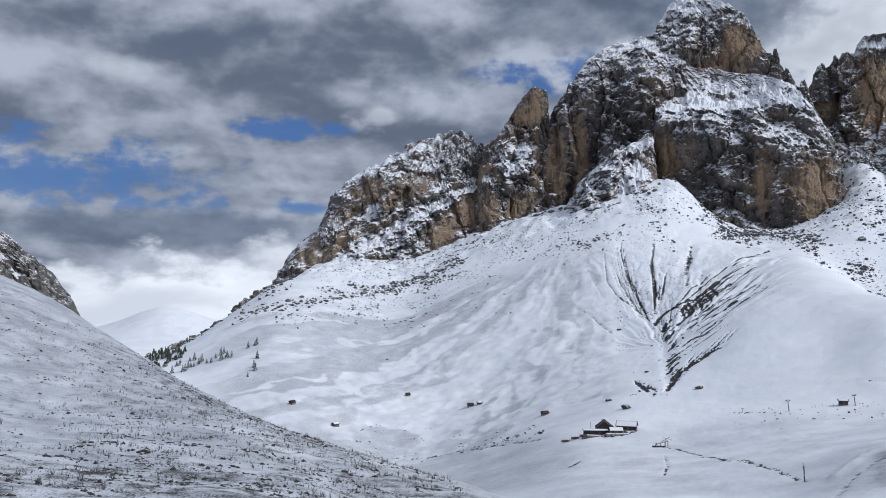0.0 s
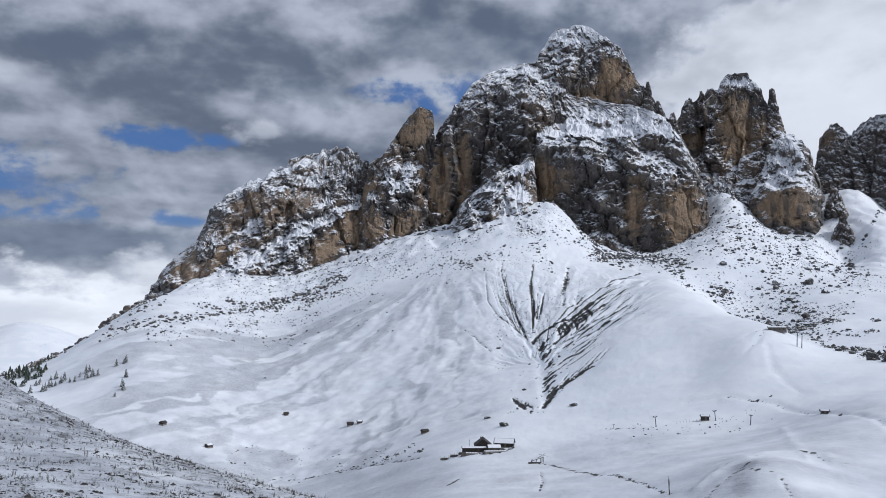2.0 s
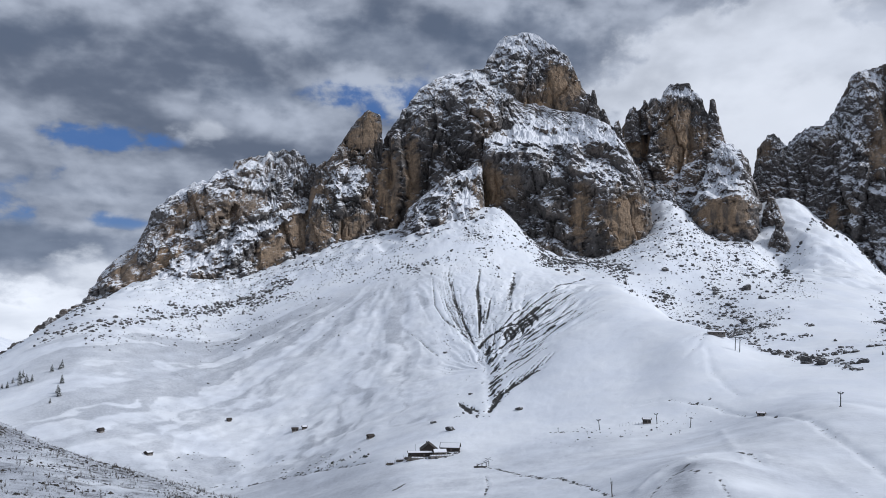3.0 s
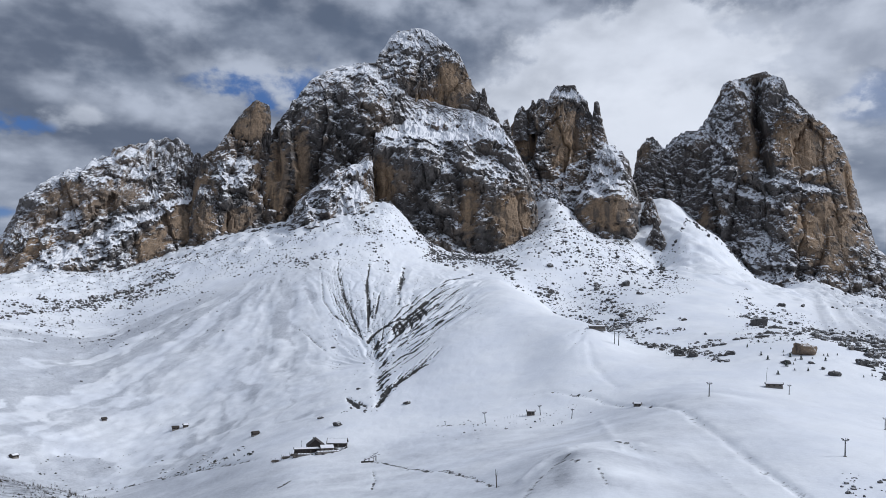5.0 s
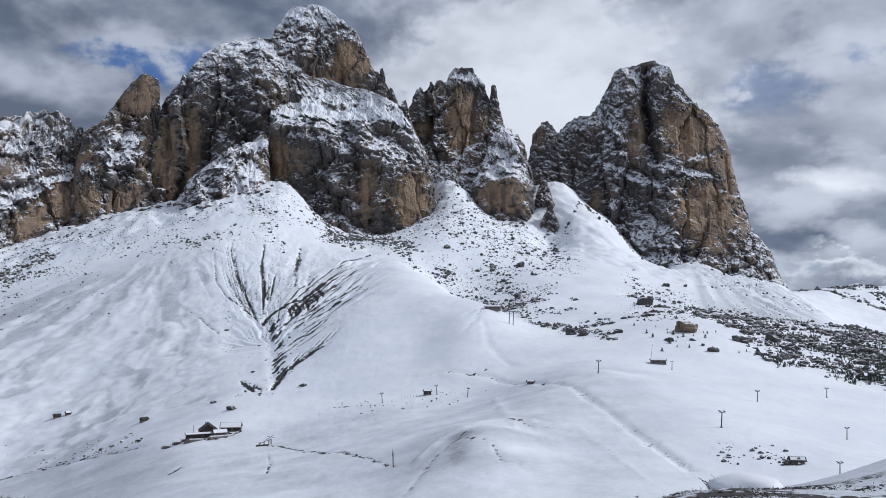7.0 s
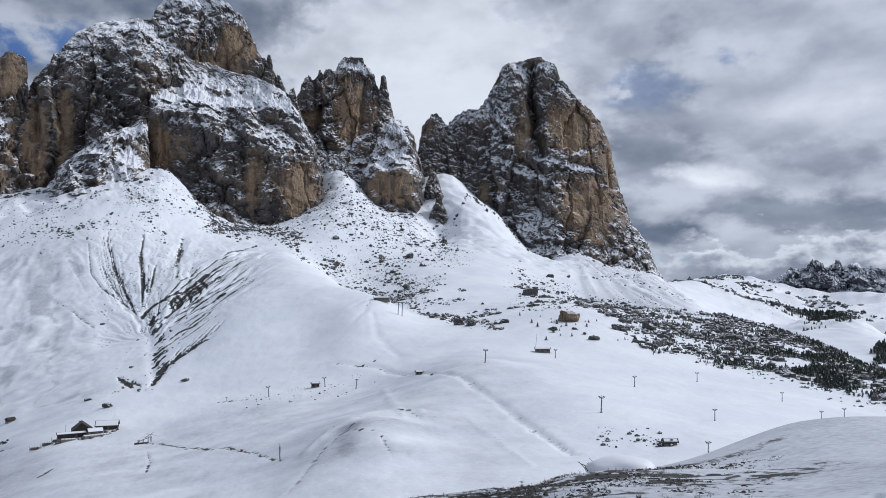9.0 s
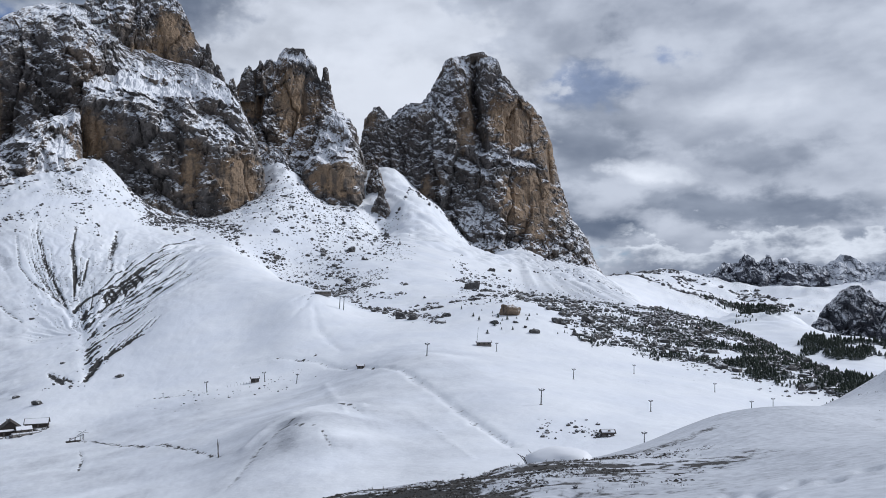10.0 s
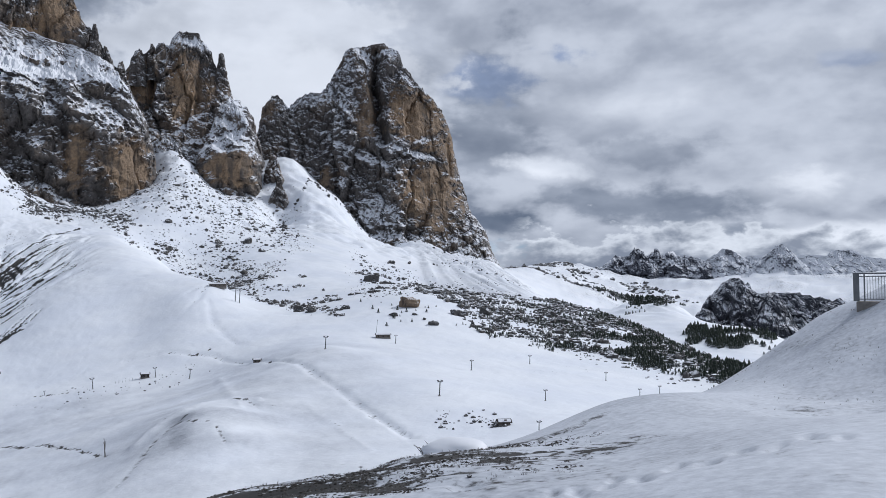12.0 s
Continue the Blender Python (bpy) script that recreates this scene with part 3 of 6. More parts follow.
def courses(b, r, x, y):
    """Where water runs: an angle round the spring of each fan, the way from it, and how much it washes."""
    angle, run = around(x, y, 15.7, 930)
    upper = step(b, 10.8, 13) * (1 - step(b, 21, 25.5)) * step(r, 950, 1010) * (1 - step(r, 1330, 1500))
    centre = np.exp(-((run - 190) / 170) ** 2)
    cone_angle, cone_run = around(x, y, 9.0, 1500)
    cone = step(b, -11, -6) * (1 - step(b, 10.5, 12.5)) * step(r, 720, 860) * (1 - step(r, 1290, 1420))
    groove_angle, groove_run = around(x, y, 45.5, 2350)
    grooves = step(b, 44.3, 45.6) * (1 - step(b, 52, 54)) * step(r, 880 + 30 * (b - 45), 1050 + 30 * (b - 45))
    flow = np.where(grooves > 0, groove_angle * 60, np.where(b > 11.5, angle * 42, cone_angle * 40))
    way = np.where(grooves > 0, groove_run / 400, np.where(b > 11.5, run / 120, cone_run / 90))
    near = r < 60
    flow = np.where(near, b * r * 0.01745 / 0.9, flow)
    way = np.where(near, r / 0.3, way)
    wash = np.where(near, 1.9 * rim_of(b, r), 0) + upper * (0.6 + 1.2 * centre) * (0.8 + 0.9 * layers(x / 90, y / 90, 3, 2)) + cone * 0.4 + grooves * 1.0
    return flow, way, wash


def ground_height(bearing, far):
    b, r = np.atleast_1d(np.asarray(bearing, float)), np.atleast_1d(np.asarray(far, float))
    x, y = xy(b, r)
    return plain(b, r) + relief(b, r, x, y)[0]


def make_ground():
    bearing = np.concatenate([np.arange(-180, -36, 4.0), np.arange(-36, 10.5, FINE), np.arange(10.5, 23, FINE * 0.45), np.arange(23, 82, FINE), np.linspace(82, 180, 26)[:-1]])
    far = np.concatenate([[0.02, 0.5, 1.0], np.exp(np.linspace(math.log(1.5), math.log(100), 260))[:-1], np.linspace(100, 600, int(26 / FINE))[:-1], np.linspace(600, 900, 70)[:-1], np.linspace(900, 1450, 212)[:-1], np.linspace(1450, 2200, 150)[:-1], np.linspace(2200, 5200, 70)])
    b, r = np.meshgrid(bearing, far)
    x, y = xy(b, r)
    up, earth = relief(b, r, x, y)
    z = plain(b.ravel(), r.ravel()).reshape(b.shape) + up
    m, n = b.shape
    i = np.arange(m * n).reshape(m, n)
    j = np.roll(i, -1, 1)
    faces = np.stack([i[:-1], j[:-1], j[1:], i[1:]], -1).reshape(-1, 4)
    flow, run, wash = courses(b, r, x, y)
    hub = mesh_from("ground", np.stack([x, y, z], -1).reshape(-1, 3), faces, SNOW, True, earth=earth, close=1 - step(r, 40, 220), frost=frost_shade_of(b, r, x, y), thin=(1 - step(r, 200, 420)) * (1 - 0.85 * rim_of(b, r)), flow=flow, run=run, wash=wash)
    return tagged(hub, "snow-covered alpine ground with bare earth and gullies", "ground", kind="structure")


FINE = 0.165
make_ground()

# ---- rock ----
def rock_material(name, gold, grey, dark, snow_from, snow_to, size, loose_stone=False):
    m, (add, maths, mix, ramp, noisy, scaled, attribute) = material(name)
    geo = add("ShaderNodeNewGeometry")
    where = geo.outputs["Position"]
    level = add("ShaderNodeSeparateXYZ", {0: geo.outputs["True Normal"]}).outputs[2]
    tall = add("ShaderNodeMapping", {"Vector": where, "Scale": (1.0, 1.0, 0.14)}).outputs[0]
    streak = noisy(tall, 0.06 / size, 6.0, 0.62)
    wide = noisy(where, 0.009 / size, 5.0, 0.55)
    fine = noisy(where, 0.26 / size, 8.0, 0.72)
    wall = attribute("gold")
    warm = maths("ADD", ramp(wide, 0.47, 0.66, 0.0, 0.35), maths("MULTIPLY", wall, 0.8))
    base = mix(warm, grey, gold)
    base = mix(ramp(streak, 0.5, 0.64, 0.0, 0.7), base, dark)
    # dark patches: stained rock, plus the shade of gullies put into the colour
    darkening = maths("MULTIPLY", attribute("stain"), ramp(maths("ADD", maths("MULTIPLY", streak, 0.6), maths("MULTIPLY", fine, 0.4)), 0.36, 0.56, 0.35, 0.95))
    base = mix(darkening, base, dark)
    base = mix(ramp(fine, 0.3, 0.7, 0.55, 0.0), base, dark)
    patch = noisy(add("ShaderNodeMapping", {"Vector": where, "Scale": (1.0, 1.0, 1.7)}).outputs[0], 0.035 / size, 5.0, 0.6)
    grit = noisy(add("ShaderNodeMapping", {"Vector": where, "Scale": (1.0, 1.0, 1.5)}).outputs[0], 0.55 / size, 5.0, 0.75)
    loose = maths("ADD", maths("MULTIPLY", maths("SUBTRACT", grit, 0.5), 1.9), maths("ADD", maths("MULTIPLY", maths("SUBTRACT", wide, 0.5), 0.5), maths("MULTIPLY", maths("SUBTRACT", patch, 0.5), 1.15)))
    level = maths("MULTIPLY", level, 0.9) if loose_stone else maths("ADD", maths("MULTIPLY", level, 0.5), maths("MULTIPLY", attribute("facing"), 0.36))
    settle = maths("SUBTRACT", maths("ADD", level, loose), maths("MULTIPLY", wall, 0.34))
    settle = maths("ADD", settle, ramp(attribute("lie"), 0.2, 1.6, -0.14, 0.03))
    settle = maths("ADD", settle, ramp(attribute("lie"), 1.6, 3.0, 0.0, 0.4))
    bones = noisy(add("ShaderNodeMapping", {"Vector": where, "Scale": (1.0, 1.0, 1.4)}).outputs[0], 0.09 / size, 7.0, 0.72)
    drift = attribute("drift")
    settle = maths("ADD", settle, maths("MULTIPLY", drift, 0.2))
    settle = maths("SUBTRACT", settle, maths("MULTIPLY", ramp(bones, 0.5, 0.66, 0.0, 0.62), maths("MULTIPLY_ADD", drift, -0.1, 1.0)))
    snow = ramp(settle, snow_from, snow_to, 0.0, 0.93)
    finish(add, mix(snow, base, (0.82, 0.84, 0.88, 1)), 0.9, fine, 0.7, 2.0 * size)
    return m


ROCK = rock_material("dolomite_rock", (0.36, 0.245, 0.145, 1), (0.135, 0.122, 0.114, 1), (0.05, 0.046, 0.044, 1), 0.25, 0.38, 1.0)
BOULDER = rock_material("boulder_rock", (0.15, 0.128, 0.11, 1), (0.095, 0.091, 0.088, 1), (0.03, 0.029, 0.029, 1), 0.52, 0.68, 0.12, True)
TAN_BOULDER = rock_material("tan_boulder_rock", (0.28, 0.2, 0.13, 1), (0.25, 0.18, 0.12, 1), (0.05, 0.042, 0.038, 1), 0.6, 0.78, 0.2, True)
CRAG = rock_material("crag_rock", (0.2, 0.16, 0.12, 1), (0.13, 0.12, 0.11, 1), (0.03, 0.03, 0.03, 1), 0.5, 0.66, 0.35)
# snowy rock, with the cloud and haze over it put into the colour
HAZED_WHITE_ROCK = rock_material("hazed_snow_rock", (0.2, 0.21, 0.24, 1), (0.19, 0.2, 0.23, 1), (0.11, 0.12, 0.14, 1), 0.0, 0.2, 2.0)
# dark rock, made darker still: cloud shadow put into its colour
SHADED_DARK_ROCK = rock_material("shaded_dark_rock", (0.075, 0.08, 0.095, 1), (0.06, 0.065, 0.08, 1), (0.025, 0.028, 0.036, 1), 0.4, 0.56, 1.5)
# blue-grey: the haze of distance put into the rock's colour
HAZED_FAR_ROCK = rock_material("hazed_far_rock", (0.12, 0.125, 0.145, 1), (0.11, 0.115, 0.14, 1), (0.045, 0.05, 0.065, 1), 0.25, 0.42, 1.5)

# bearing, distance of the axis, rows of height over the eye, left edge, right edge, front
MASSIFS = {
    "west_ridge": (-3, 2050, [(54, -325, 270, 310), (136, -274, 259, 260), (208, -205, 252, 215), (274, -183, 237, 170), (325, -133, 223, 125), (395, -14, 208, 60), (440, 72, 187, 25), (455, 118, 151, 8)]),
    "ridge_foot": (-7.5, 1900, [(60, -90, 96, 90), (106, -70, 83, 80), (166, -46, 63, 60), (213, -23, 36, 20)]),
    "ridge_fin": (2.7, 2000, [(281, -38, 38, 50), (371, -17, 21, 25), (411, -3, 7, 6)]),
    "spire_foot": (3.4, 1900, [(140, -53, 66, 70), (216, -40, 53, 60), (287, -27, 36, 30), (321, -13, 20, 8)]),
    "spire": (5.5, 1960, [(137, -118, 113, 110), (275, -108, 99, 90), (392, -90, 84, 44), (425, -50, 78, 36), (471, -24, 76, 30), (515, 4, 75, 24), (530, 18, 73, 18), (540, 28, 70, 10)]),
    "west_tower": (12, 2060, [(180, -224, 217, 170), (326, -209, 217, 160), (460, -169, 217, 145), (529, -130, 209, 120), (591, -90, 202, 70), (642, -54, 187, 20), (670, 0, 159, -16), (684, 36, 130, -40)]),
    "summit": (18.5, 2120, [(260, -260, 317, 70), (451, -204, 279, 66), (548, -174, 223, 64), (588, -159, 182, 62), (652, -145, 141, 56), (701, -130, 122, 34), (742, -115, 104, -4), (770, -96, 66, -28), (788, -80, 44, -42), (798, -68, 30, -52), (804, -52, 16, -60)]),
    "horn_a": (23.1, 2100, [(500, -34, 30, 34), (575, -19, 14, 18), (612, -9, 7, 10), (636, -3, 3, 4)]),
    "horn_b": (23.75, 2095, [(490, -30, 34, 34), (545, -16, 15, 16), (582, -4, 4, 5)]),
    "horn_c": (24.75, 2090, [(450, -36, 30, 36), (520, -16, 12, 18), (549, -4, 4, 5)]),
    "lower_wall": (21, 1900, [(133, -180, 213, 135), (216, -196, 203, 128), (301, -206, 193, 118), (356, -203, 180, 108), (390, -200, 163, 92), (418, -196, 150, 62), (453, -193, 133, 5), (491, -186, 106, -70), (517, -183, 46, -112), (542, -176, -60, -150), (557, -170, -126, -172)]),
    "buttress": (13.5, 1800, [(142, -176, 60, 190), (220, -146, 57, 150), (272, -118, 53, 115), (331, -57, 50, 60), (350, -15, 47, 36), (370, 22, 46, 14), (382, 38, 45, 4)]),
    "fingers": (29, 2260, [(238, -190, 222, 230), (358, -178, 198, 160), (460, -174, 174, 110), (505, -170, 134, 85), (564, -162, 91, 60), (601, -138, 75, 42), (648, -67, 55, 26), (672, -28, 32, 8)]),
    "finger_a": (25.9, 2240, [(517, -31, 20, 40), (600, -20, 12, 20), (621, -8, 4, 5)]),
    "finger_b": (26.7, 2240, [(538, -20, 23, 40), (613, -12, 12, 18), (638, -6, 4, 5)]),
    "finger_c": (31.1, 2230, [(474, -27, 43, 50), (556, -12, 23, 22), (623, 0, 12, 5)]),
    "foot_wall": (31.7, 2080, [(182, -91, 91, 140), (303, -76, 84, 125), (341, -62, 76, 80), (389, -44, 62, 20), (457, -18, 22, -60)]),
    "gap_steps": (27.9, 2080, [(230, -78, 96, 70), (275, -66, 84, 52), (315, -58, 66, 34), (345, -44, 40, 16), (372, -20, 12, 5)]),
    "notch_spire": (35, 2420, [(340, -76, 106, 120), (484, -46, 68, 60), (528, -38, 34, 35), (563, -8, 8, 6)]),
    "notch_ridge": (37.5, 2440, [(300, -107, 149, 130), (528, -72, 149, 60), (559, -47, 107, 30), (577, -21, 64, 6)]),
    "long_peak": (43, 2500, [(13, -294, 374, 380), (74, -289, 329, 350), (153, -289, 303, 310), (219, -289, 258, 280), (334, -289, 223, 230), (450, -272, 201, 170), (541, -236, 170, 120), (596, -210, 118, 90), (633, -184, 87, 70), (684, -157, 48, 45), (726, -134, 30, 26), (738, -124, 20, 14), (745, -104, 8, 6)]),
    "outcrop": (35.3, 1980, [(120, -16, 30, 40), (150, -20, 30, 40), (195, -32, 26, 34), (225, -20, 14, 22), (250, -8, 4, 8)]),
    "outcrop_top": (34.9, 2090, [(215, -34, 30, 40), (270, -28, 24, 30), (305, -20, 12, 18), (330, -10, 2, 6)]),
    "near_crag": (-30, 430, [(-15, -60, 43, 45), (-2, -60, 41, 40), (6, -53, 37, 34), (17, -53, 29, 26), (26, -49, 18, 18), (35, -45, 8, 10), (44, -38, -8, 3)]),
    "far_group": (61, 4300, [(-60, -490, 452, 170), (23, -346, 437, 150), (68, -255, 376, 110), (101, -188, 316, 60), (120, -135, 240, 20)]),
    "tooth_a": (59.2, 4260, [(0, -149, 134, 110), (67, -74, 74, 70), (112, -30, 37, 34), (130, -15, 15, 10)]),
    "tooth_b": (60.6, 4240, [(0, -178, 148, 120), (89, -89, 81, 80), (148, -30, 37, 36), (170, -15, 15, 10)]),
    "tooth_c": (61.8, 4290, [(0, -135, 127, 110), (97, -67, 60, 70), (142, -30, 22, 30), (157, -15, 7, 10)]),
    "tooth_d": (62.9, 4250, [(0, -156, 156, 120), (89, -74, 82, 80), (134, -30, 30, 34), (148, -15, 7, 10)]),
    "tooth_e": (63.9, 4280, [(0, -112, 127, 100), (82, -45, 52, 50), (120, -15, 15, 10)]),
    "tooth_f": (65, 4260, [(0, -97, 119, 80), (59, -45, 45, 40), (97, -11, 7, 10)]),
    "far_white": (70, 4350, [(-61, -611, 925, 260), (15, -411, 846, 220), (61, -350, 689, 150), (99, -289, 457, 60), (114, -213, 152, 10)]),
    "white_a": (66.6, 4330, [(0, -242, 227, 150), (76, -151, 136, 90), (129, -76, 60, 40), (159, -30, 23, 10)]),
    "white_b": (69.8, 4330, [(0, -227, 242, 150), (91, -121, 121, 90), (144, -53, 53, 40), (174, -15, 15, 10)]),
    "white_c": (73.5, 4380, [(0, -268, 306, 160), (84, -130, 153, 80), (138, -38, 54, 10)]),
    "dark_peak": (69.5, 3000, [(-315, -352, 556, 190), (-210, -289, 502, 150), (-136, -236, 395, 100), (-89, -194, 268, 50), (-58, -157, 131, 10)]),
    "dark_a": (66.7, 2960, [(-285, -212, 197, 190), (-155, -124, 140, 140), (-67, -83, 109, 90), (-26, -46, 72, 50), (-3, -26, 46, 22), (8, -15, 21, 8)]),
    "dark_b": (69.2, 2900, [(-305, -132, 152, 220), (-177, -81, 86, 150), (-91, -40, 46, 70), (-46, -10, 15, 10)]),
    "dark_c": (72.2, 2940, [(-309, -164, 175, 200), (-206, -98, 103, 140), (-123, -41, 46, 60), (-87, -10, 15, 10)]),
    "dark_d": (65, 2860, [(-301, -130, 120, 150), (-200, -80, 70, 100), (-125, -35, 35, 40), (-95, -10, 10, 10)]),
}



# patches of each wall: across, height, half width, half height, tilt, amount
# dark kind: stained rock, and shade of gullies and recesses painted in
PATCHES = {
    "west_ridge": {
        "gold": [(-78, 281, 44, 30, 0.2, 0.8), (9, 275, 69, 36, 0.3, 0.6), (149, 244, 47, 58, 0, 0.9), (99, 174, 30, 36, 0.3, 0.9), (-176, 134, 66, 44, 0.35, 0.9), (-115, 229, 55, 28, 0.4, 0.5)],
        "snow": [(6, 382, 131, 15, 0.42, 1.6), (27, 209, 173, 21, 0.62, 2), (-47, 136, 104, 15, 0.55, 1.9), (64, 346, 25, 14, 0.1, 1.2), (-74, 224, 33, 22, 0.3, 1), (105, 290, 33, 14, 0.7, 1.3), (-4, 179, 138, 19, 0.6, 1.8)],
    },
    "spire": {
        "gold": [(29, 476, 37, 53, 0.6, 1), (-81, 271, 34, 79, 0, 1), (-2, 236, 42, 26, 0.5, 0.8), (41, 342, 16, 63, 0, 0.7)],
        "snow": [(-6, 364, 45, 56, 0.2, 2), (26, 431, 21, 13, 0.4, 1)],
        "stain": [(-45, 266, 13, 53, 0, 0.6)],
    },
    "west_tower": {
        "gold": [(-125, 346, 28, 100, 0, 1), (-74, 362, 19, 118, 0, 1), (-158, 303, 19, 56, 0, 0.8)],
        "snow": [(40, 671, 63, 7, 0.05, 1.5), (-58, 580, 47, 42, 0.4, 0.3), (-12, 406, 42, 28, 0.3, 0.4)],
        "stain": [(34, 445, 39, 86, 0, 0.9), (-98, 306, 10, 111, 0, 0.8), (-36, 322, 28, 69, 0, 0.6)],
    },
    "summit": {
        "gold": [(76, 652, 34, 74, 0, 1), (28, 580, 57, 34, 0, 1), (115, 641, 14, 50, 0, 0.8)],
        "snow": [(-85, 687, 37, 37, 0.2, 1.3), (-34, 776, 49, 16, 0, 1.7), (-10, 700, 40, 20, -0.2, 1), (-97, 564, 29, 21, -0.7, 1.8), (-46, 628, 50, 14, 0, 0.6), (74, 735, 20, 14, -0.6, 1), (-163, 547, 26, 43, 0.3, 0.9)],
        "stain": [(28, 668, 23, 13, 0, 0.8), (-25, 645, 17, 13, 0, 0.5)],
    },
    "lower_wall": {
        "gold": [(-171, 335, 32, 54, 0, 1), (34, 265, 18, 67, 0, 0.9), (128, 244, 54, 59, 0, 1), (-116, 336, 15, 38, 0, 0.5)],
        "snow": [(-145, 488, 59, 44, -0.2, 1.9), (-35, 466, 92, 31, -0.1, 1.6), (95, 459, 41, 31, -0.2, 2), (-52, 369, 96, 12, -0.28, 1.7), (-104, 502, 70, 15, -0.3, 1.6), (83, 305, 23, 20, -0.2, 1), (77, 353, 38, 10, -0.3, 0.8)],
        "stain": [(-51, 290, 77, 33, 0, 0.7), (-50, 225, 56, 38, 0, 1), (-11, 321, 56, 15, -0.2, 0.8), (-61, 425, 36, 9, -0.1, 0.7), (77, 226, 12, 49, 0, 0.6)],
    },
    "buttress": {
        "gold": [(33, 298, 11, 55, 0, 0.7)],
        "snow": [(20, 354, 36, 13, 0.55, 2.2), (0, 261, 24, 51, 0.5, 1.8), (-66, 280, 36, 8, 0.8, 0.9)],
        "stain": [(-76, 245, 41, 32, 0.8, 0.6)],
    },
    "fingers": {
        "gold": [(0, 515, 52, 94, 0, 1), (-118, 535, 37, 58, 0, 1), (63, 523, 15, 46, 0, 0.5)],
        "snow": [(12, 657, 40, 14, 0, 1.8), (119, 472, 24, 64, -1.4, 2.2), (-5, 402, 37, 11, 0.8, 1.4), (-70, 534, 9, 46, 1.5, 0.8), (30, 368, 52, 12, 0.3, 1.4)],
        "stain": [(-63, 552, 11, 64, 0, 0.7), (36, 488, 9, 76, 0, 0.6)],
    },
    "foot_wall": {
        "gold": [(0, 275, 59, 42, 0, 1)],
        "snow": [(-45, 337, 48, 13, 0.3, 1.6), (12, 368, 42, 11, -0.2, 1.4)],
        "stain": [(11, 282, 7, 42, 0, 0.7), (41, 282, 7, 42, 0, 0.7)],
    },
    "long_peak": {
        "gold": [(91, 486, 88, 98, -0.4, 1), (-70, 514, 30, 98, 0, 0.9), (122, 246, 84, 98, 0, 1), (-203, 304, 42, 40, 0, 0.9), (181, 373, 24, 88, 0, 0.8), (25, 506, 25, 67, 0, 0.6)],
        "snow": [(72, 379, 74, 15, -0.2, 2), (-82, 371, 105, 19, -0.5, 1.5), (56, 631, 27, 12, -0.8, 2), (-30, 722, 74, 10, 0, 1.8), (-123, 692, 30, 24, 0.6, 1.3), (-161, 540, 90, 130, 0.9, 1.1), (-26, 172, 67, 93, -0.6, 0.9), (111, 428, 51, 12, 0.4, 1)],
        "stain": [(-31, 643, 17, 76, 0, 1), (-105, 222, 76, 101, 0, 0.5), (-13, 509, 12, 101, 0, 0.9), (56, 140, 67, 51, -0.5, 0.6), (201, 137, 51, 67, -1, 0.6)],
    },
    "notch_ridge": {
        "snow": [(-78, 509, 30, 23, 0.6, 2)],
    },
    "notch_spire": {
        "gold": [(-23, 511, 20, 33, 0, 0.6)],
    },
    "ridge_foot": {
        "gold": [(-34, 110, 51, 26, 0.3, 0.8)],
    },
    "spire_foot": {
        "gold": [(-5, 230, 28, 38, 0, 0.9)],
        "snow": [(60, 214, 51, 8, 0.3, 1)],
    },
}
CLEFTS = {
    "long_peak": [([(-40, 726), (-36, 660), (-46, 600), (-30, 534), (-34, 480), (-12, 413)], 13, 80), ([(-100, 556), (-42, 432), (17, 294)], 12, 20), ([(180, 435), (191, 319)], 8, 25)],
    "west_tower": [([(16, 562), (-4, 456), (-37, 351)], 26, 40), ([(-133, 480), (-122, 348)], 8, 30)],
    "fingers": [([(-92, 610), (-100, 461)], 9, 35), ([(37, 622), (20, 442)], 7, 20)],
    "lower_wall": [([(-91, 262), (-105, 331)], 14, 22), ([(4, 346), (11, 236)], 8, 18)],
    "summit": [([(-6, 697), (-27, 602)], 8, 16)],
    "far_group": [([(75, 172), (87, 25)], 12, 25)],
}

def cells(u, v, seed):
    """Nearest and second nearest distance to scattered seeds, and a chance value for the nearest."""
    i, j = np.floor(u).astype(np.int64), np.floor(v).astype(np.int64)
    first, second, chance = np.full(u.shape, 9.0), np.full(u.shape, 9.0), np.zeros(u.shape)
    for a in (-1, 0, 1):
        for b in (-1, 0, 1):
            h = HASH[(HASH[(i + a + seed * 31) & 4095] + j + b) & 4095]
            d = np.hypot(i + a + (h % 61) / 61 - u, j + b + (h % 47) / 47 - v)
            near = d < first
            second = np.where(near, first, np.minimum(second, d))
            chance = np.where(near, (h % 101) / 101, chance)
            first = np.where(near, d, first)
    return first, second, chance


def pillars(u, v, seed):
    """Blocks split by joints: about -0.5 to 0.5, with narrow clefts."""
    first, second, chance = cells(u, v, seed)
    return (chance - 0.5 + 0.25 * (0.5 - first)) - 0.12 * (1 - step(second - first, 0.0, 0.14))


CAPS = {"summit": 0.7, "fingers": 0.5, "long_peak": 0.3, "west_tower": 0.1, "spire": 0.15}
RAGGED = {"lower_wall": 2.0, "west_tower": 1.4}
LYING = {"gap_steps": 1.5, "spire_foot": 0.4, "foot_wall": 0.3, "buttress": 0.4}
DIP = {"lower_wall": 0.2}
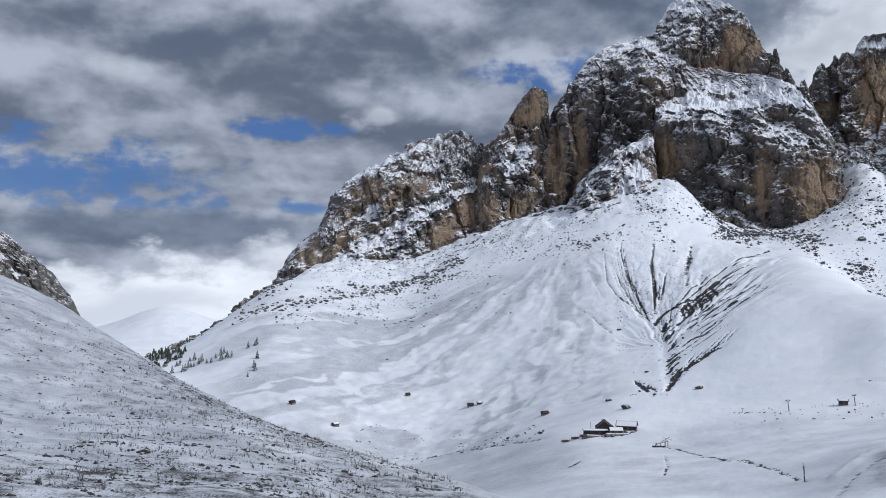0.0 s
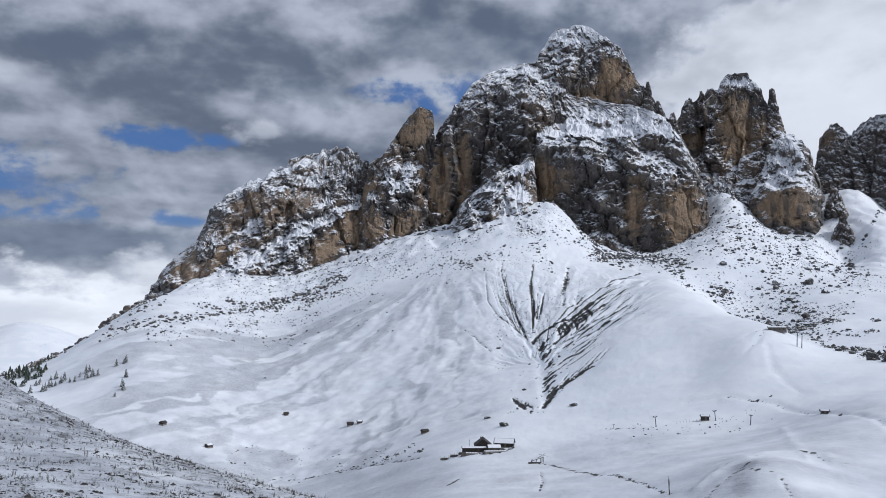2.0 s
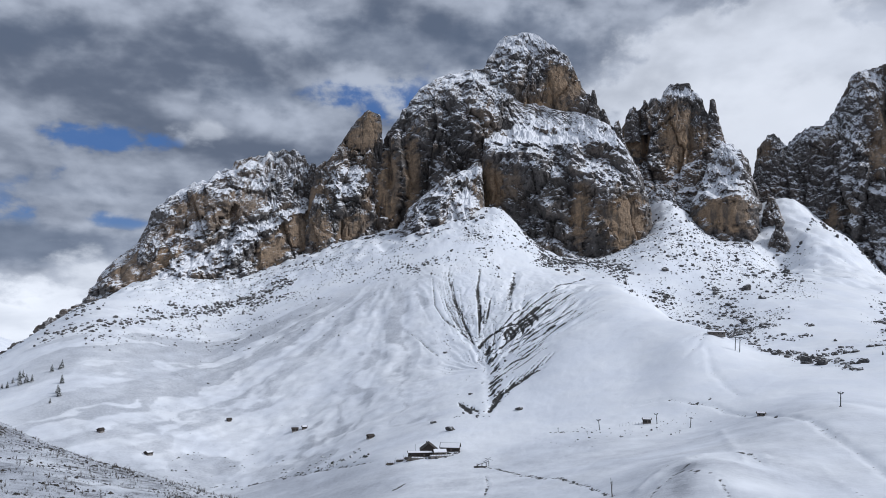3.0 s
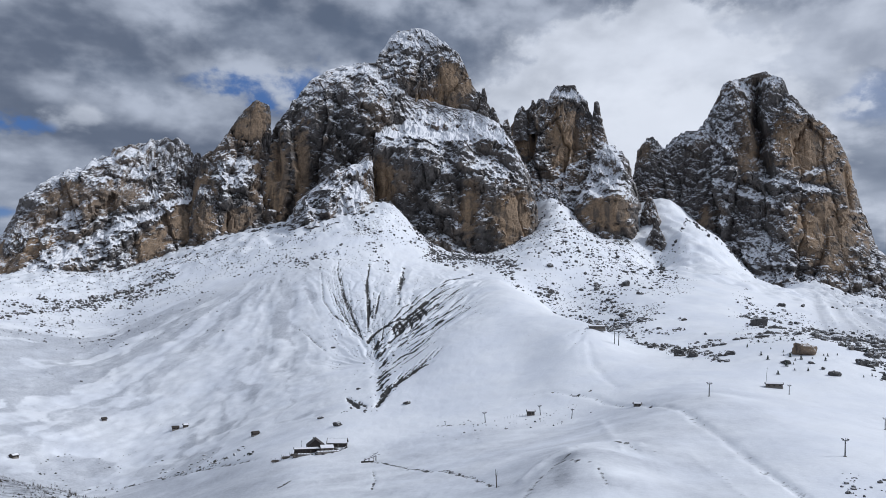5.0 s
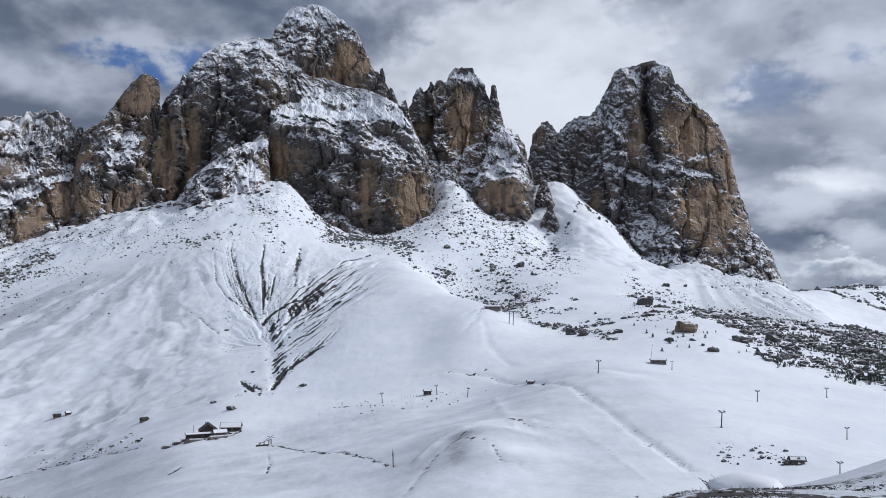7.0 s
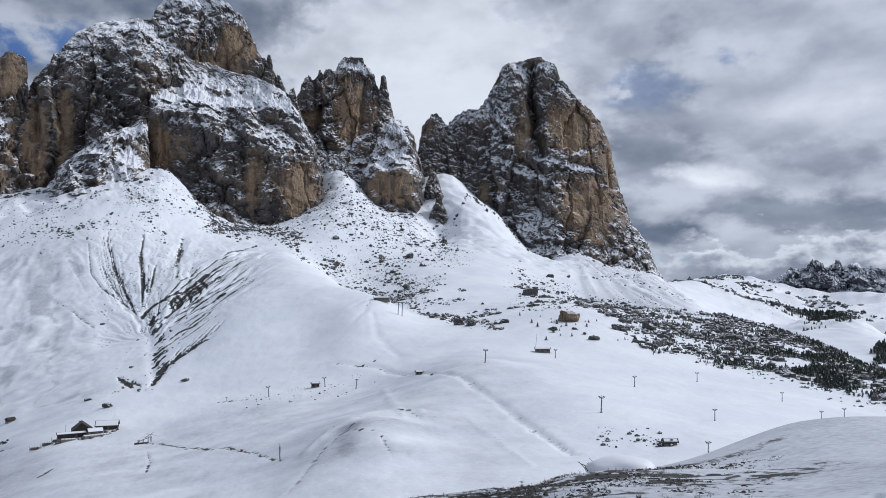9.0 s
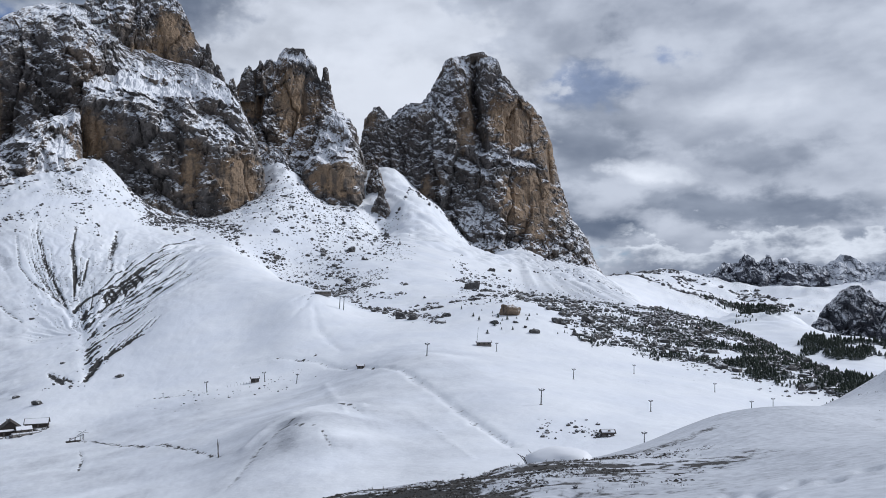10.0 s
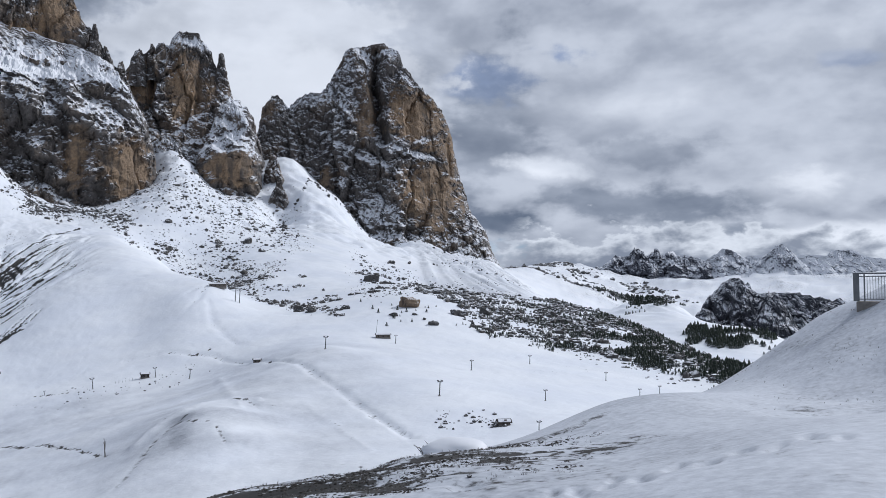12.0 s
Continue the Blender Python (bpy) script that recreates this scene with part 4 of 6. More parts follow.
# slope of the ribs, how high, how far apart, and from where to where across
RIBS = {"long_peak": (1.1, 9.0, 62, -320, 120), "west_ridge": (-0.62, 8.0, 52, -400, 150), "summit": (-0.15, 8.0, 34, -200, 30), "lower_wall": (0.3, 10.0, 40, -220, 240), "buttress": (-0.9, 6.0, 40, -200, 30), "west_tower": (-1.6, 5.0, 50, -60, 230)}
JAG = {"spire": 0.25, "summit": 0.35, "west_tower": 0.3, "long_peak": 0.6, "lower_wall": 0.4, "near_crag": 0.5, "foot_wall": 0.5, "buttress": 0.6, "far_group": 1.0, "far_white": 1.0, "tooth_a": 1.0, "tooth_b": 1.0, "tooth_c": 1.0, "tooth_d": 1.0, "tooth_e": 1.0, "tooth_f": 1.0, "white_a": 0.7, "white_b": 0.7, "white_c": 0.7, "dark_peak": 0.8, "dark_a": 0.8, "dark_b": 0.7, "dark_c": 0.7, "dark_d": 0.7}


def massif(name, part_name, parent, cell=4.0, rough=1.0, rock=None, power=2.4, seed=0):
    """A rock mass: level sections of its height, with pillars, ledges, clefts and crags."""
    bearing, far, rows = MASSIFS[name]
    rows = np.array(rows, float)
    tall = rows[-1, 0] - rows[0, 0]
    span = (rows[:, 2] - rows[:, 1]).max()
    nh, nu, nb = int(tall / cell) + 2, int(span * 1.35 / cell) + 8, max(12, int(span / cell / 4))
    h = np.linspace(rows[0, 0], rows[-1, 0], nh)
    left, right = (np.interp(h, rows[:, 0], rows[:, c])[:, None] for c in (1, 2))
    s = np.sin(np.linspace(-math.pi / 2, math.pi / 2, nu)) * 0.6 + np.linspace(-1, 1, nu) * 0.4
    back = np.linspace(1, -1, nb + 2)[1:-1]
    s, side = np.concatenate([s, back])[None], np.concatenate([np.ones(nu), -np.ones(nb)])[None]
    bow = (1 - np.abs(s) ** power) ** (1 / power)
    lx, lz_ = (left + right) / 2 + (right - left) / 2 * s, h[:, None] + 0 * s
    slant = -np.gradient(np.interp(h, rows[:, 0], rows[:, 3]), h)[:, None]
    uneven = h[:, None] + DIP.get(name, 0.0) * lx + rough * (40 * RAGGED.get(name, 1.0) * layers(lx / (130 * rough), lz_ / (200 * rough), seed + 21, 3) + 20 * (1 - 0.85 * step(slant, 0.5, 1.1)) * pillars(lx / (40 * rough), lz_ / (300 * rough), seed + 8))
    front = np.interp(uneven, rows[:, 0], rows[:, 3])
    lean = np.clip(-np.interp(uneven, h, np.gradient(np.interp(h, rows[:, 0], rows[:, 3]), h)), 0, 3)
    least = 22 * rough
    shift, deep_front = np.maximum(least - front, 0), np.maximum(front, least)
    lx = lx * (1 + shift / far)
    depth = np.where(side > 0, deep_front, 60 * rough + 0.4 * np.abs(front))
    ly = shift - side * depth * bow
    lz = h[:, None] * (1 + shift / far) + 0 * s
    k = rough
    wx, wz = layers(lx / (60 * k), lz / (90 * k), seed + 3, 3) * 22 * k, layers(lx / (80 * k), lz / (40 * k), seed + 7, 3) * 22 * k
    u, v = lx + wx, lz + wz + 0.25 * lx
    def patch(kind):
        """Soft, ragged patches of one kind, and how far up each one a place lies."""
        total, lifted = np.zeros(lx.shape), np.zeros(lx.shape)
        for x0, z0, rx, rz, tilt, amount in PATCHES.get(name, {}).get(kind, []):
            du, dv = (lx + 0.7 * wx - x0) / rx, (lz + 0.6 * wz - z0 - tilt * (lx - x0)) / rz
            edge = step(1.3 - np.hypot(du, dv) - 0.9 * tatter, 0.0, 0.55)
            total = np.maximum(total, amount * edge)
            lifted += edge * amount * np.clip(dv, -1.3, 1.3) * min(rz, 30.0)
        return total, lifted

    tatter = layers(lx / (26 * k), (lz - 0.3 * lx) / (13 * k), seed + 31, 4, 0.65)
    wall, stain = patch("gold")[0], patch("stain")[0]
    drift, lifted = patch("snow")
    wall = wall * (1 - 0.7 * np.clip(drift, 0, 1))
    calm = (1 - 0.75 * wall) * (1 - 0.45 * step(lean, 0.6, 1.3))
    out = 40 * k * pillars(u / (75 * k), v / (210 * k), seed + 1) * (1 - 0.7 * step(lean, 0.6, 1.3)) + calm * ((24 - 8 * np.clip(drift, 0, 1)) * k * pillars(u / (24 * k), v / (30 * k), seed + 2) + 8 * k * pillars(u / (9 * k), v / (14 * k), seed + 3))
    out += calm * (9 * k * grain(u / (150 * k), v / (24 * k), seed + 0.5) + 14 * k * layers(u / (22 * k), v / (17 * k), seed + 9.5, 4, 0.65)) + step(lean, 0.6, 1.3) * 30 * k * layers(u / (60 * k), (v + 0.4 * u) / (42 * k), seed + 4.5, 5, 0.6)
    beds = (lz + 0.6 * wz - 0.12 * lx) / (13 * k) + 1.6 * layers(lx / (70 * k), lz / (70 * k), seed + 41, 2)
    out += (1 - 0.6 * wall) * (2.2 * k * (0.5 - beds % 1.0) * (0.5 + layers(lx / (40 * k), lz / (30 * k), seed + 43, 2)))
    if name in RIBS:
        slope, high, apart, x0, x1 = RIBS[name]
        along, over = (lx - slope * lz) / (apart * 6), (lz + slope * lx + wz) / apart
        out += (1 - 0.7 * wall) * high * ridges(over, along, seed + 51, 2) * step(lx, x0, x0 + 40) * (1 - step(lx, x1 - 40, x1))
    for points, wide, deep in CLEFTS.get(name, []):
        best = np.full(lx.shape, 1e9)
        for (x0, z0), (x1, z1) in zip(points, points[1:]):
            q = np.clip(((lx - x0) * (x1 - x0) + (lz - z0) * (z1 - z0)) / ((x1 - x0) ** 2 + (z1 - z0) ** 2), 0, 1)
            best = np.minimum(best, np.hypot(lx + 0.3 * wx - x0 - q * (x1 - x0), lz - z0 - q * (z1 - z0)))
        out -= deep * np.exp(-(best / wide) ** 2)
    rest = lean + LYING.get(name, 0.0) + 0 * lx
    out -= 0.3 * lifted
    top = step(lz, rows[-1, 0] - 0.3 * tall, rows[-1, 0])
    rest += 2.6 * step(lz + 0.6 * wz, rows[-1, 0] - 0.1 * tall, rows[-1, 0] - 0.02 * tall) * CAPS.get(name, 0.0)
    out *= (0.3 + 0.7 * bow) * (1 - 0.45 * top)
    lx = lx + out * s * 0.3
    ly = ly - side * out
    crag = pillars(lx / (15 * k), ly / (40 * k), seed + 5) * 20 + pillars(lx / (6 * k), ly / (14 * k), seed + 6) * 8 - 1
    lz = lz + JAG.get(name, 1.0) * crag * k * step(h, rows[0, 0] + 0.3 * tall, rows[-1, 0])[:, None]
    rng = np.random.RandomState(seed)
    lx, lz = lx + rng.uniform(-0.2, 0.2, lx.shape) * cell, lz + rng.uniform(-0.2, 0.2, lx.shape) * cell
    a = radians(bearing)
    x = math.sin(a) * far + lx * math.cos(a) + ly * math.sin(a)
    y = math.cos(a) * far - lx * math.sin(a) + ly * math.cos(a)
    m, n = x.shape
    i = np.arange(m * n).reshape(m, n)
    j = np.roll(i, -1, 1)
    faces = np.stack([i[:-1], j[:-1], j[1:], i[1:]], -1).reshape(-1, 4)
    half = n // 2
    lid = np.stack([i[-1, :half - 1], i[-1, 1:half], i[-1, ::-1][:half - 1], np.roll(i[-1, ::-1], 1)[:half - 1]], -1)[1:]
    soft = np.stack([lx, ly, lz], -1)
    for _ in range(2):
        wide = np.concatenate([soft[:1], soft, soft[-1:]])
        soft = (wide[:-2] + wide[1:-1] + wide[2:]) / 3
        soft = (np.roll(soft, 1, 1) + soft + np.roll(soft, -1, 1)) / 3
    tilt = np.cross(np.gradient(soft, axis=1), np.gradient(soft, axis=0))
    facing = tilt[..., 2] / (np.linalg.norm(tilt, axis=-1) + 1e-6)
    ob = mesh_from(part_name, np.stack([x, y, lz + EYE], -1).reshape(-1, 3), np.vstack([faces, lid]), rock or ROCK, gold=wall.ravel(), stain=stain.ravel(), lie=rest.ravel(), drift=drift.ravel(), facing=facing.ravel())
    if parent:
        ob.parent, ob.matrix_parent_inverse = parent, parent.matrix_world.inverted()
    return ob


def place_of(name):
    bearing, far, rows = MASSIFS[name]
    a = radians(bearing)
    return Matrix.Translation((math.sin(a) * far, math.cos(a) * far, rows[0][0] + EYE))


def mountain(kind, label, category, pieces, cell=4.5, rough=1.0, rock=None):
    hub = new(kind)
    hub.matrix_world = place_of(pieces[0][0])
    tagged(hub, label, category)
    for n, (name, part_name) in enumerate(pieces):
        fine = name.startswith(("finger_", "horn_", "gap_", "outcrop", "notch", "ridge_f", "spire_f"))
        massif(name, part_name, hub, cell * (0.65 if fine else 1), rough * (0.5 if fine else 1), rock, seed=len(bpy.data.meshes) * 3 + n)
    return hub


CELL = 3.7
mountain("mountain", "tall pale-gold dolomite peak with snow-dusted ledges and summit", "mountain", [("lower_wall", "cliff"), ("summit", "summit_block"), ("west_tower", "tower"), ("buttress", "buttress"), ("horn_a", "pinnacle"), ("horn_b", "pinnacle"), ("horn_c", "pinnacle")], CELL)
mountain("rock_spire", "slender brown rock spire leaning against the main peak", "rock spire", [("spire", "pinnacle"), ("spire_foot", "cliff")], CELL)
mountain("mountain_ridge", "long broken grey ridge with patchy snow above white scree", "mountain ridge", [("west_ridge", "ridge"), ("ridge_foot", "cliff"), ("ridge_fin", "pinnacle")], CELL)
mountain("mountain", "brown rock peak with several thin pinnacles and a snowy cap", "mountain", [("fingers", "tower"), ("finger_a", "pinnacle"), ("finger_b", "pinnacle"), ("finger_c", "pinnacle"), ("foot_wall", "cliff"), ("gap_steps", "ledge")], CELL)
mountain("rock_spire", "dark rock spire with a snow-flecked ridge in the notch", "rock spire", [("notch_spire", "pinnacle"), ("notch_ridge", "ridge")], CELL)
mountain("mountain", "massive broad rock peak split by a dark gully", "mountain", [("long_peak", "tower")], CELL)
mountain("rock_outcrop", "small dark rock outcrop standing in the snowfield", "rock outcrop", [("outcrop", "crag"), ("outcrop_top", "crag")], CELL)
mountain("rock_crag", "rounded dark crag with thin snow at the slope's top", "rock crag", [("near_crag", "crag")], 1.4, 0.28, CRAG)
mountain("mountain", "jagged distant grey mountain group under low cloud", "mountain", [("far_group", "ridge"), ("tooth_a", "pinnacle"), ("tooth_b", "pinnacle"), ("tooth_c", "pinnacle"), ("tooth_d", "pinnacle"), ("tooth_e", "pinnacle"), ("tooth_f", "pinnacle")], 4.5, 1.5, HAZED_FAR_ROCK)
mountain("mountain", "distant white mountain fading into the cloud", "mountain", [("far_white", "ridge"), ("white_a", "peak"), ("white_b", "peak"), ("white_c", "peak")], 6.0, 1.1, HAZED_WHITE_ROCK)
mountain("mountain", "dark wooded rock mountain streaked with snow", "mountain", [("dark_peak", "ridge"), ("dark_a", "peak"), ("dark_b", "spur"), ("dark_c", "spur"), ("dark_d", "spur")], 4.0, 1.5, SHADED_DARK_ROCK)

# ---- things: helpers ----
def plain_material(name, colour, rough=0.7, vary=0.35, scale=3.0, metal=0.0, bump=0.2):
    m, (add, maths, mix, ramp, noisy, scaled, attribute) = material(name)
    where = add("ShaderNodeTexCoord").outputs["Object"]
    n = noisy(where, scale, 5.0, 0.6)
    low = tuple(c * (1 - vary) for c in colour[:3]) + (1,)
    finish(add, mix(ramp(n, 0.3, 0.7), low, colour), rough, n, bump, 0.02, metal)
    return m


def wood_material(name, light, dark):
    m, (add, maths, mix, ramp, noisy, scaled, attribute) = material(name)
    where = add("ShaderNodeTexCoord").outputs["Object"]
    long = add("ShaderNodeMapping", {"Vector": where, "Scale": (6.0, 6.0, 0.5)}).outputs[0]
    n = noisy(long, 1.0, 5.0, 0.6)
    finish(add, mix(ramp(n, 0.3, 0.7), dark, light), 0.8, n, 0.3, 0.02)
    return m


def dusted_material(name, light, dark, snow_from, snow_to, scale):
    """Needles, twigs or grass with snow lying on what faces up."""
    m, (add, maths, mix, ramp, noisy, scaled, attribute) = material(name)
    geo = add("ShaderNodeNewGeometry")
    where = geo.outputs["Position"]
    n = noisy(where, scale, 4.0, 0.6)
    level = add("ShaderNodeSeparateXYZ", {0: geo.outputs["Normal"]}).outputs[2]
    snow = ramp(maths("ADD", level, maths("MULTIPLY", maths("SUBTRACT", n, 0.5), 1.2)), snow_from, snow_to)
    finish(add, mix(snow, mix(ramp(n, 0.3, 0.7), dark, light), (0.8, 0.82, 0.86, 1)), 0.85)
    return m


DRIFT = plain_material("settled_snow", (0.83, 0.845, 0.88, 1), 0.55, 0.06, 1.5)
DARK_WOOD = wood_material("dark_weathered_wood", (0.055, 0.042, 0.034, 1), (0.02, 0.016, 0.014, 1))
GREY_WOOD = wood_material("grey_weathered_wood", (0.2, 0.17, 0.145, 1), (0.08, 0.07, 0.06, 1))
STONE = plain_material("rubble_stone", (0.26, 0.24, 0.22, 1), 0.9, 0.5, 2.0, 0.0, 0.5)
STEEL = plain_material("dark_galvanised_steel", (0.1, 0.105, 0.11, 1), 0.5, 0.4, 1.5, 0.6)
RAIL = plain_material("grey_painted_steel", (0.16, 0.17, 0.18, 1), 0.45, 0.25, 4.0, 0.5)
RUBBER = plain_material("black_rubber", (0.025, 0.025, 0.027, 1), 0.7)
GLASS = plain_material("dark_window_glass", (0.02, 0.024, 0.03, 1), 0.08, 0.1)
BARK = wood_material("bark", (0.1, 0.075, 0.055, 1), (0.035, 0.027, 0.022, 1))
NEEDLES = dusted_material("dusted_needles", (0.035, 0.05, 0.032, 1), (0.012, 0.018, 0.013, 1), 0.5, 1.0, 0.9)
SCRUB = dusted_material("dusted_scrub", (0.055, 0.055, 0.042, 1), (0.015, 0.018, 0.014, 1), 0.62, 1.05, 0.6)
TURF = dusted_material("dark_turf", (0.05, 0.043, 0.036, 1), (0.014, 0.012, 0.011, 1), 0.95, 1.4, 6.0)
STRAW = dusted_material("dry_grass", (0.13, 0.112, 0.09, 1), (0.04, 0.035, 0.03, 1), 0.75, 1.1, 2.0)


def part(name, bm, mat, parent=None, label=""):
    """Links a bmesh as one mesh under a thing or part, in the thing's own space."""
    me = bpy.data.meshes.new(name)
    bm.to_mesh(me)
    bm.free()
    me.materials.append(mat)
    ob = new(name, me)
    ob.parent = parent
    return tagged(ob, label)


def box(bm, x, y, z, w, d, h, turn=0.0, lean=0.0, bevel=0.0):
    """A box on its base centre."""
    m = Matrix.Translation((x, y, z)) @ pose(0, 0, 0, 0, lean, turn) @ Matrix.Translation((0, 0, h / 2)) @ Matrix.Diagonal((w, d, h, 1))
    made = bmesh.ops.create_cube(bm, size=1.0, matrix=m)["verts"]
    if bevel:
        edges = {e for v in made for e in v.link_edges}
        bmesh.ops.bevel(bm, geom=list(edges), offset=bevel, segments=2, affect="EDGES", profile=0.5)
    return bm


def rod(bm, a, b, r0, r1=None, sides=8):
    a, b = Vector(a), Vector(b)
    way = b - a
    m = Matrix.Translation((a + b) / 2) @ way.to_track_quat("Z", "Y").to_matrix().to_4x4()
    bmesh.ops.create_cone(bm, cap_ends=True, segments=sides, radius1=r0, radius2=r0 if r1 is None else r1, depth=way.length, matrix=m)
    return bm


def B():
    return bmesh.new()


def ground_at(bearing, far):
    return float(ground_height(bearing, far)[0])


def stand(bearing, far, turn=0.0, sink=0.0, lean=0.0, size=1.0):
    """A pose on the ground that faces the eye, turned by so many degrees."""
    x, y = xy(bearing, far)
    return pose(float(x), float(y), ground_at(bearing, far) - sink, 0, lean, turn - bearing) @ Matrix.Diagonal((size, size, size, 1))


def thing(name, m, label, category, group=""):
    hub = new(name)
    hub.matrix_world = m
    return tagged(hub, label, category, group)


FIRS = [(-18.37, 1138), (-18.1, 1150), (-18.34, 1140), (-17.97, 1099), (-17.51, 1146), (-17.2, 1144), (-17.8, 1101), (-18.63, 1103), (-16.72, 1122), (-16.41, 1105), (-16.11, 1101), (-15.82, 1114), (-15.44, 1097), (-15.28, 1124), (-15.06, 1097), (-14.76, 1095), (-15.47, 1122), (-17.45, 1114), (-17.23, 1114), (-13.65, 1114), (-13.08, 1122), (-13.2, 1118), (-13.03, 1067), (-13.25, 1031), (-13.17, 1019), (-13.66, 1001), (-19.56, 1238), (-19.26, 1223), (-16.92, 1116), (-17.6, 1120), (-18.17, 1140)]
PYLONS = [(38.47, 533.0), (46.56, 386.5), (43.44, 599.4), (48.85, 503.5), (23.23, 605.7), (27.1, 610.9)]
FAR_PYLONS = [(54.09, 391.9), (53.01, 556.5), (58.31, 510.5), (60.6, 449.2), (61.93, 480.5), (53.62, 282.8)]
BOULDERS = [(33.02, 1446.6), (31.12, 1436.6), (41.78, 1163.6), (36.59, 809.6), (37.52, 787.5), (35.58, 1779.7), (27.86, 1482.0), (39.92, 775.4), (44.44, 1505.2), (43.22, 1456.6), (33.54, 1588.0), (29.87, 1601.8), (33.98, 1373.5), (32.87, 1238.3), (47.84, 750.4), (49.92, 794.4), (46.17, 685.9), (38.34, 1045.4)]
SMALL_ROCKS = [(-3.96, 1110.6), (12.4, 1078.5), (10.3, 1419.3), (8.17, 1451.6), (17.62, 740.1), (14.23, 858.6), (11.61, 752.9), (12.87, 697.8), (44.85, 719.9), (43.29, 716.2), (45.51, 702.7)]
EDGE_ROCKS = [(-11.31, 1518, 7.7), (-11.61, 1509, 7.8), (-11.57, 1533, 13.2), (-12.12, 1514, 6.5), (-12.41, 1488, 5.9), (-12.38, 1512, 14.0), (-12.7, 1477, 6.8), (-13.04, 1493, 15.0), (-13.21, 1458, 10.5), (-13.56, 1469, 5.7), (-13.91, 1443, 16.6), (-14.02, 1456, 6.7), (-14.28, 1449, 15.5), (-14.57, 1439, 7.9), (-14.94, 1428, 5.6), (-15.33, 1438, 5.1), (-15.7, 1422, 6.5), (-15.78, 1408, 7.1), (-15.86, 1388, 7.9), (-16.45, 1400, 6.5), (-16.66, 1398, 6.9), (-16.85, 1397, 5.3), (-17.32, 1360, 13.2), (-17.36, 1353, 7.0), (-17.81, 1356, 5.1), (-17.87, 1367, 17.0), (-18.13, 1363, 5.0), (-18.57, 1356, 13.4), (-18.8, 1347, 10.8), (-18.9, 1311, 5.8), (-19.32, 1297, 7.5), (-19.39, 1298, 5.0), (-20.02, 1284, 13.6), (-20.16, 1282, 5.2)]


# ---- scattered stones, as joined stuff ----
def stone_shape(seed, level):
    bm = B()
    bmesh.ops.create_icosphere(bm, subdivisions=level, radius=1.0)
    rng = np.random.RandomState(seed)
    flat = rng.uniform(0.6, 0.95)
    cuts = [(Vector(rng.normal(size=3)).normalized(), rng.uniform(0.45, 0.8)) for _ in range(7)]
    for v in bm.verts:
        p = v.co.copy()
        for n, d in cuts:
            over = p.dot(n) - d
            if over > 0:
                p -= n * over
        p += Vector((noise.noise(p * 1.9 + Vector((seed, 0, 0))), noise.noise(p * 1.9 + Vector((0, seed, 0))), noise.noise(p * 1.9))) * 0.22
        v.co = Vector((p.x, p.y * 0.85, p.z * flat))
    bm.verts.ensure_lookup_table()
    verts, faces = np.array([v.co[:] for v in bm.verts]), np.array([[v.index for v in f.verts] for f in bm.faces])
    bm.free()
    return verts, faces


SHAPES = [stone_shape(n, 1) for n in range(5)]
CHIPS = [stone_shape(n, 0) for n in range(20, 25)]


def scatter(name, shapes, b, r, size, mat, sink, rng, label, category, tall=1.0, smooth=False):
    """Many small pieces on the ground as one mesh."""
    x, y = xy(b, r)
    z = ground_height(b, r)
    verts, faces, at = [], [], 0
    pick = rng.randint(len(shapes), size=len(b))
    for k, (v0, f0) in enumerate(shapes):
        w = np.flatnonzero(pick == k)
        if not len(w):
            continue
        a = rng.uniform(0, 2 * math.pi, len(w))
        stretch = rng.uniform(0.75, 1.35, (len(w), 3)) * (1, 1, tall)
        v = v0[None] * stretch[:, None] * size[w][:, None, None]
        c, s = np.cos(a)[:, None], np.sin(a)[:, None]
        px = v[..., 0] * c - v[..., 1] * s + x[w][:, None]
        py = v[..., 0] * s + v[..., 1] * c + y[w][:, None]
        pz = v[..., 2] + (z[w] - sink * size[w])[:, None]
        verts.append(np.stack([px, py, pz], -1).reshape(-1, 3))
        faces.append((f0[None] + (at + np.arange(len(w)) * len(v0))[:, None, None]).reshape(-1, f0.shape[1]))
        at += len(w) * len(v0)
    return tagged(mesh_from(name, np.vstack(verts), np.vstack(faces), mat, smooth), label, category, kind="stuff")


def sown(rng, count, b0, b1, r0, r1, clump, power, least, most, slant=0.0, even=0.22):
    """Bearings, distances and sizes of a clumped sowing. slant: metres farther for each degree."""
    b, r = rng.uniform(b0, b1, count * 5), rng.uniform(r0, r1, count * 5)
    r = r + slant * (b - (b0 + b1) / 2)
    x, y = xy(b, r)
    r_in = (r - slant * (b - (b0 + b1) / 2) - r0) / (r1 - r0)
    b_in = (b - b0) / (b1 - b0)
    edge = np.minimum(np.minimum(r_in, 1 - r_in), np.minimum(b_in, 1 - b_in))
    keep = (layers(x / clump, y / clump, 2, 3) + rng.uniform(-even, even, len(b)) - 0.7 * np.exp(-edge / 0.09)).argsort()[::-1][:count]
    return b[keep], r[keep], least + (most - least) * rng.uniform(0, 1, count) ** power


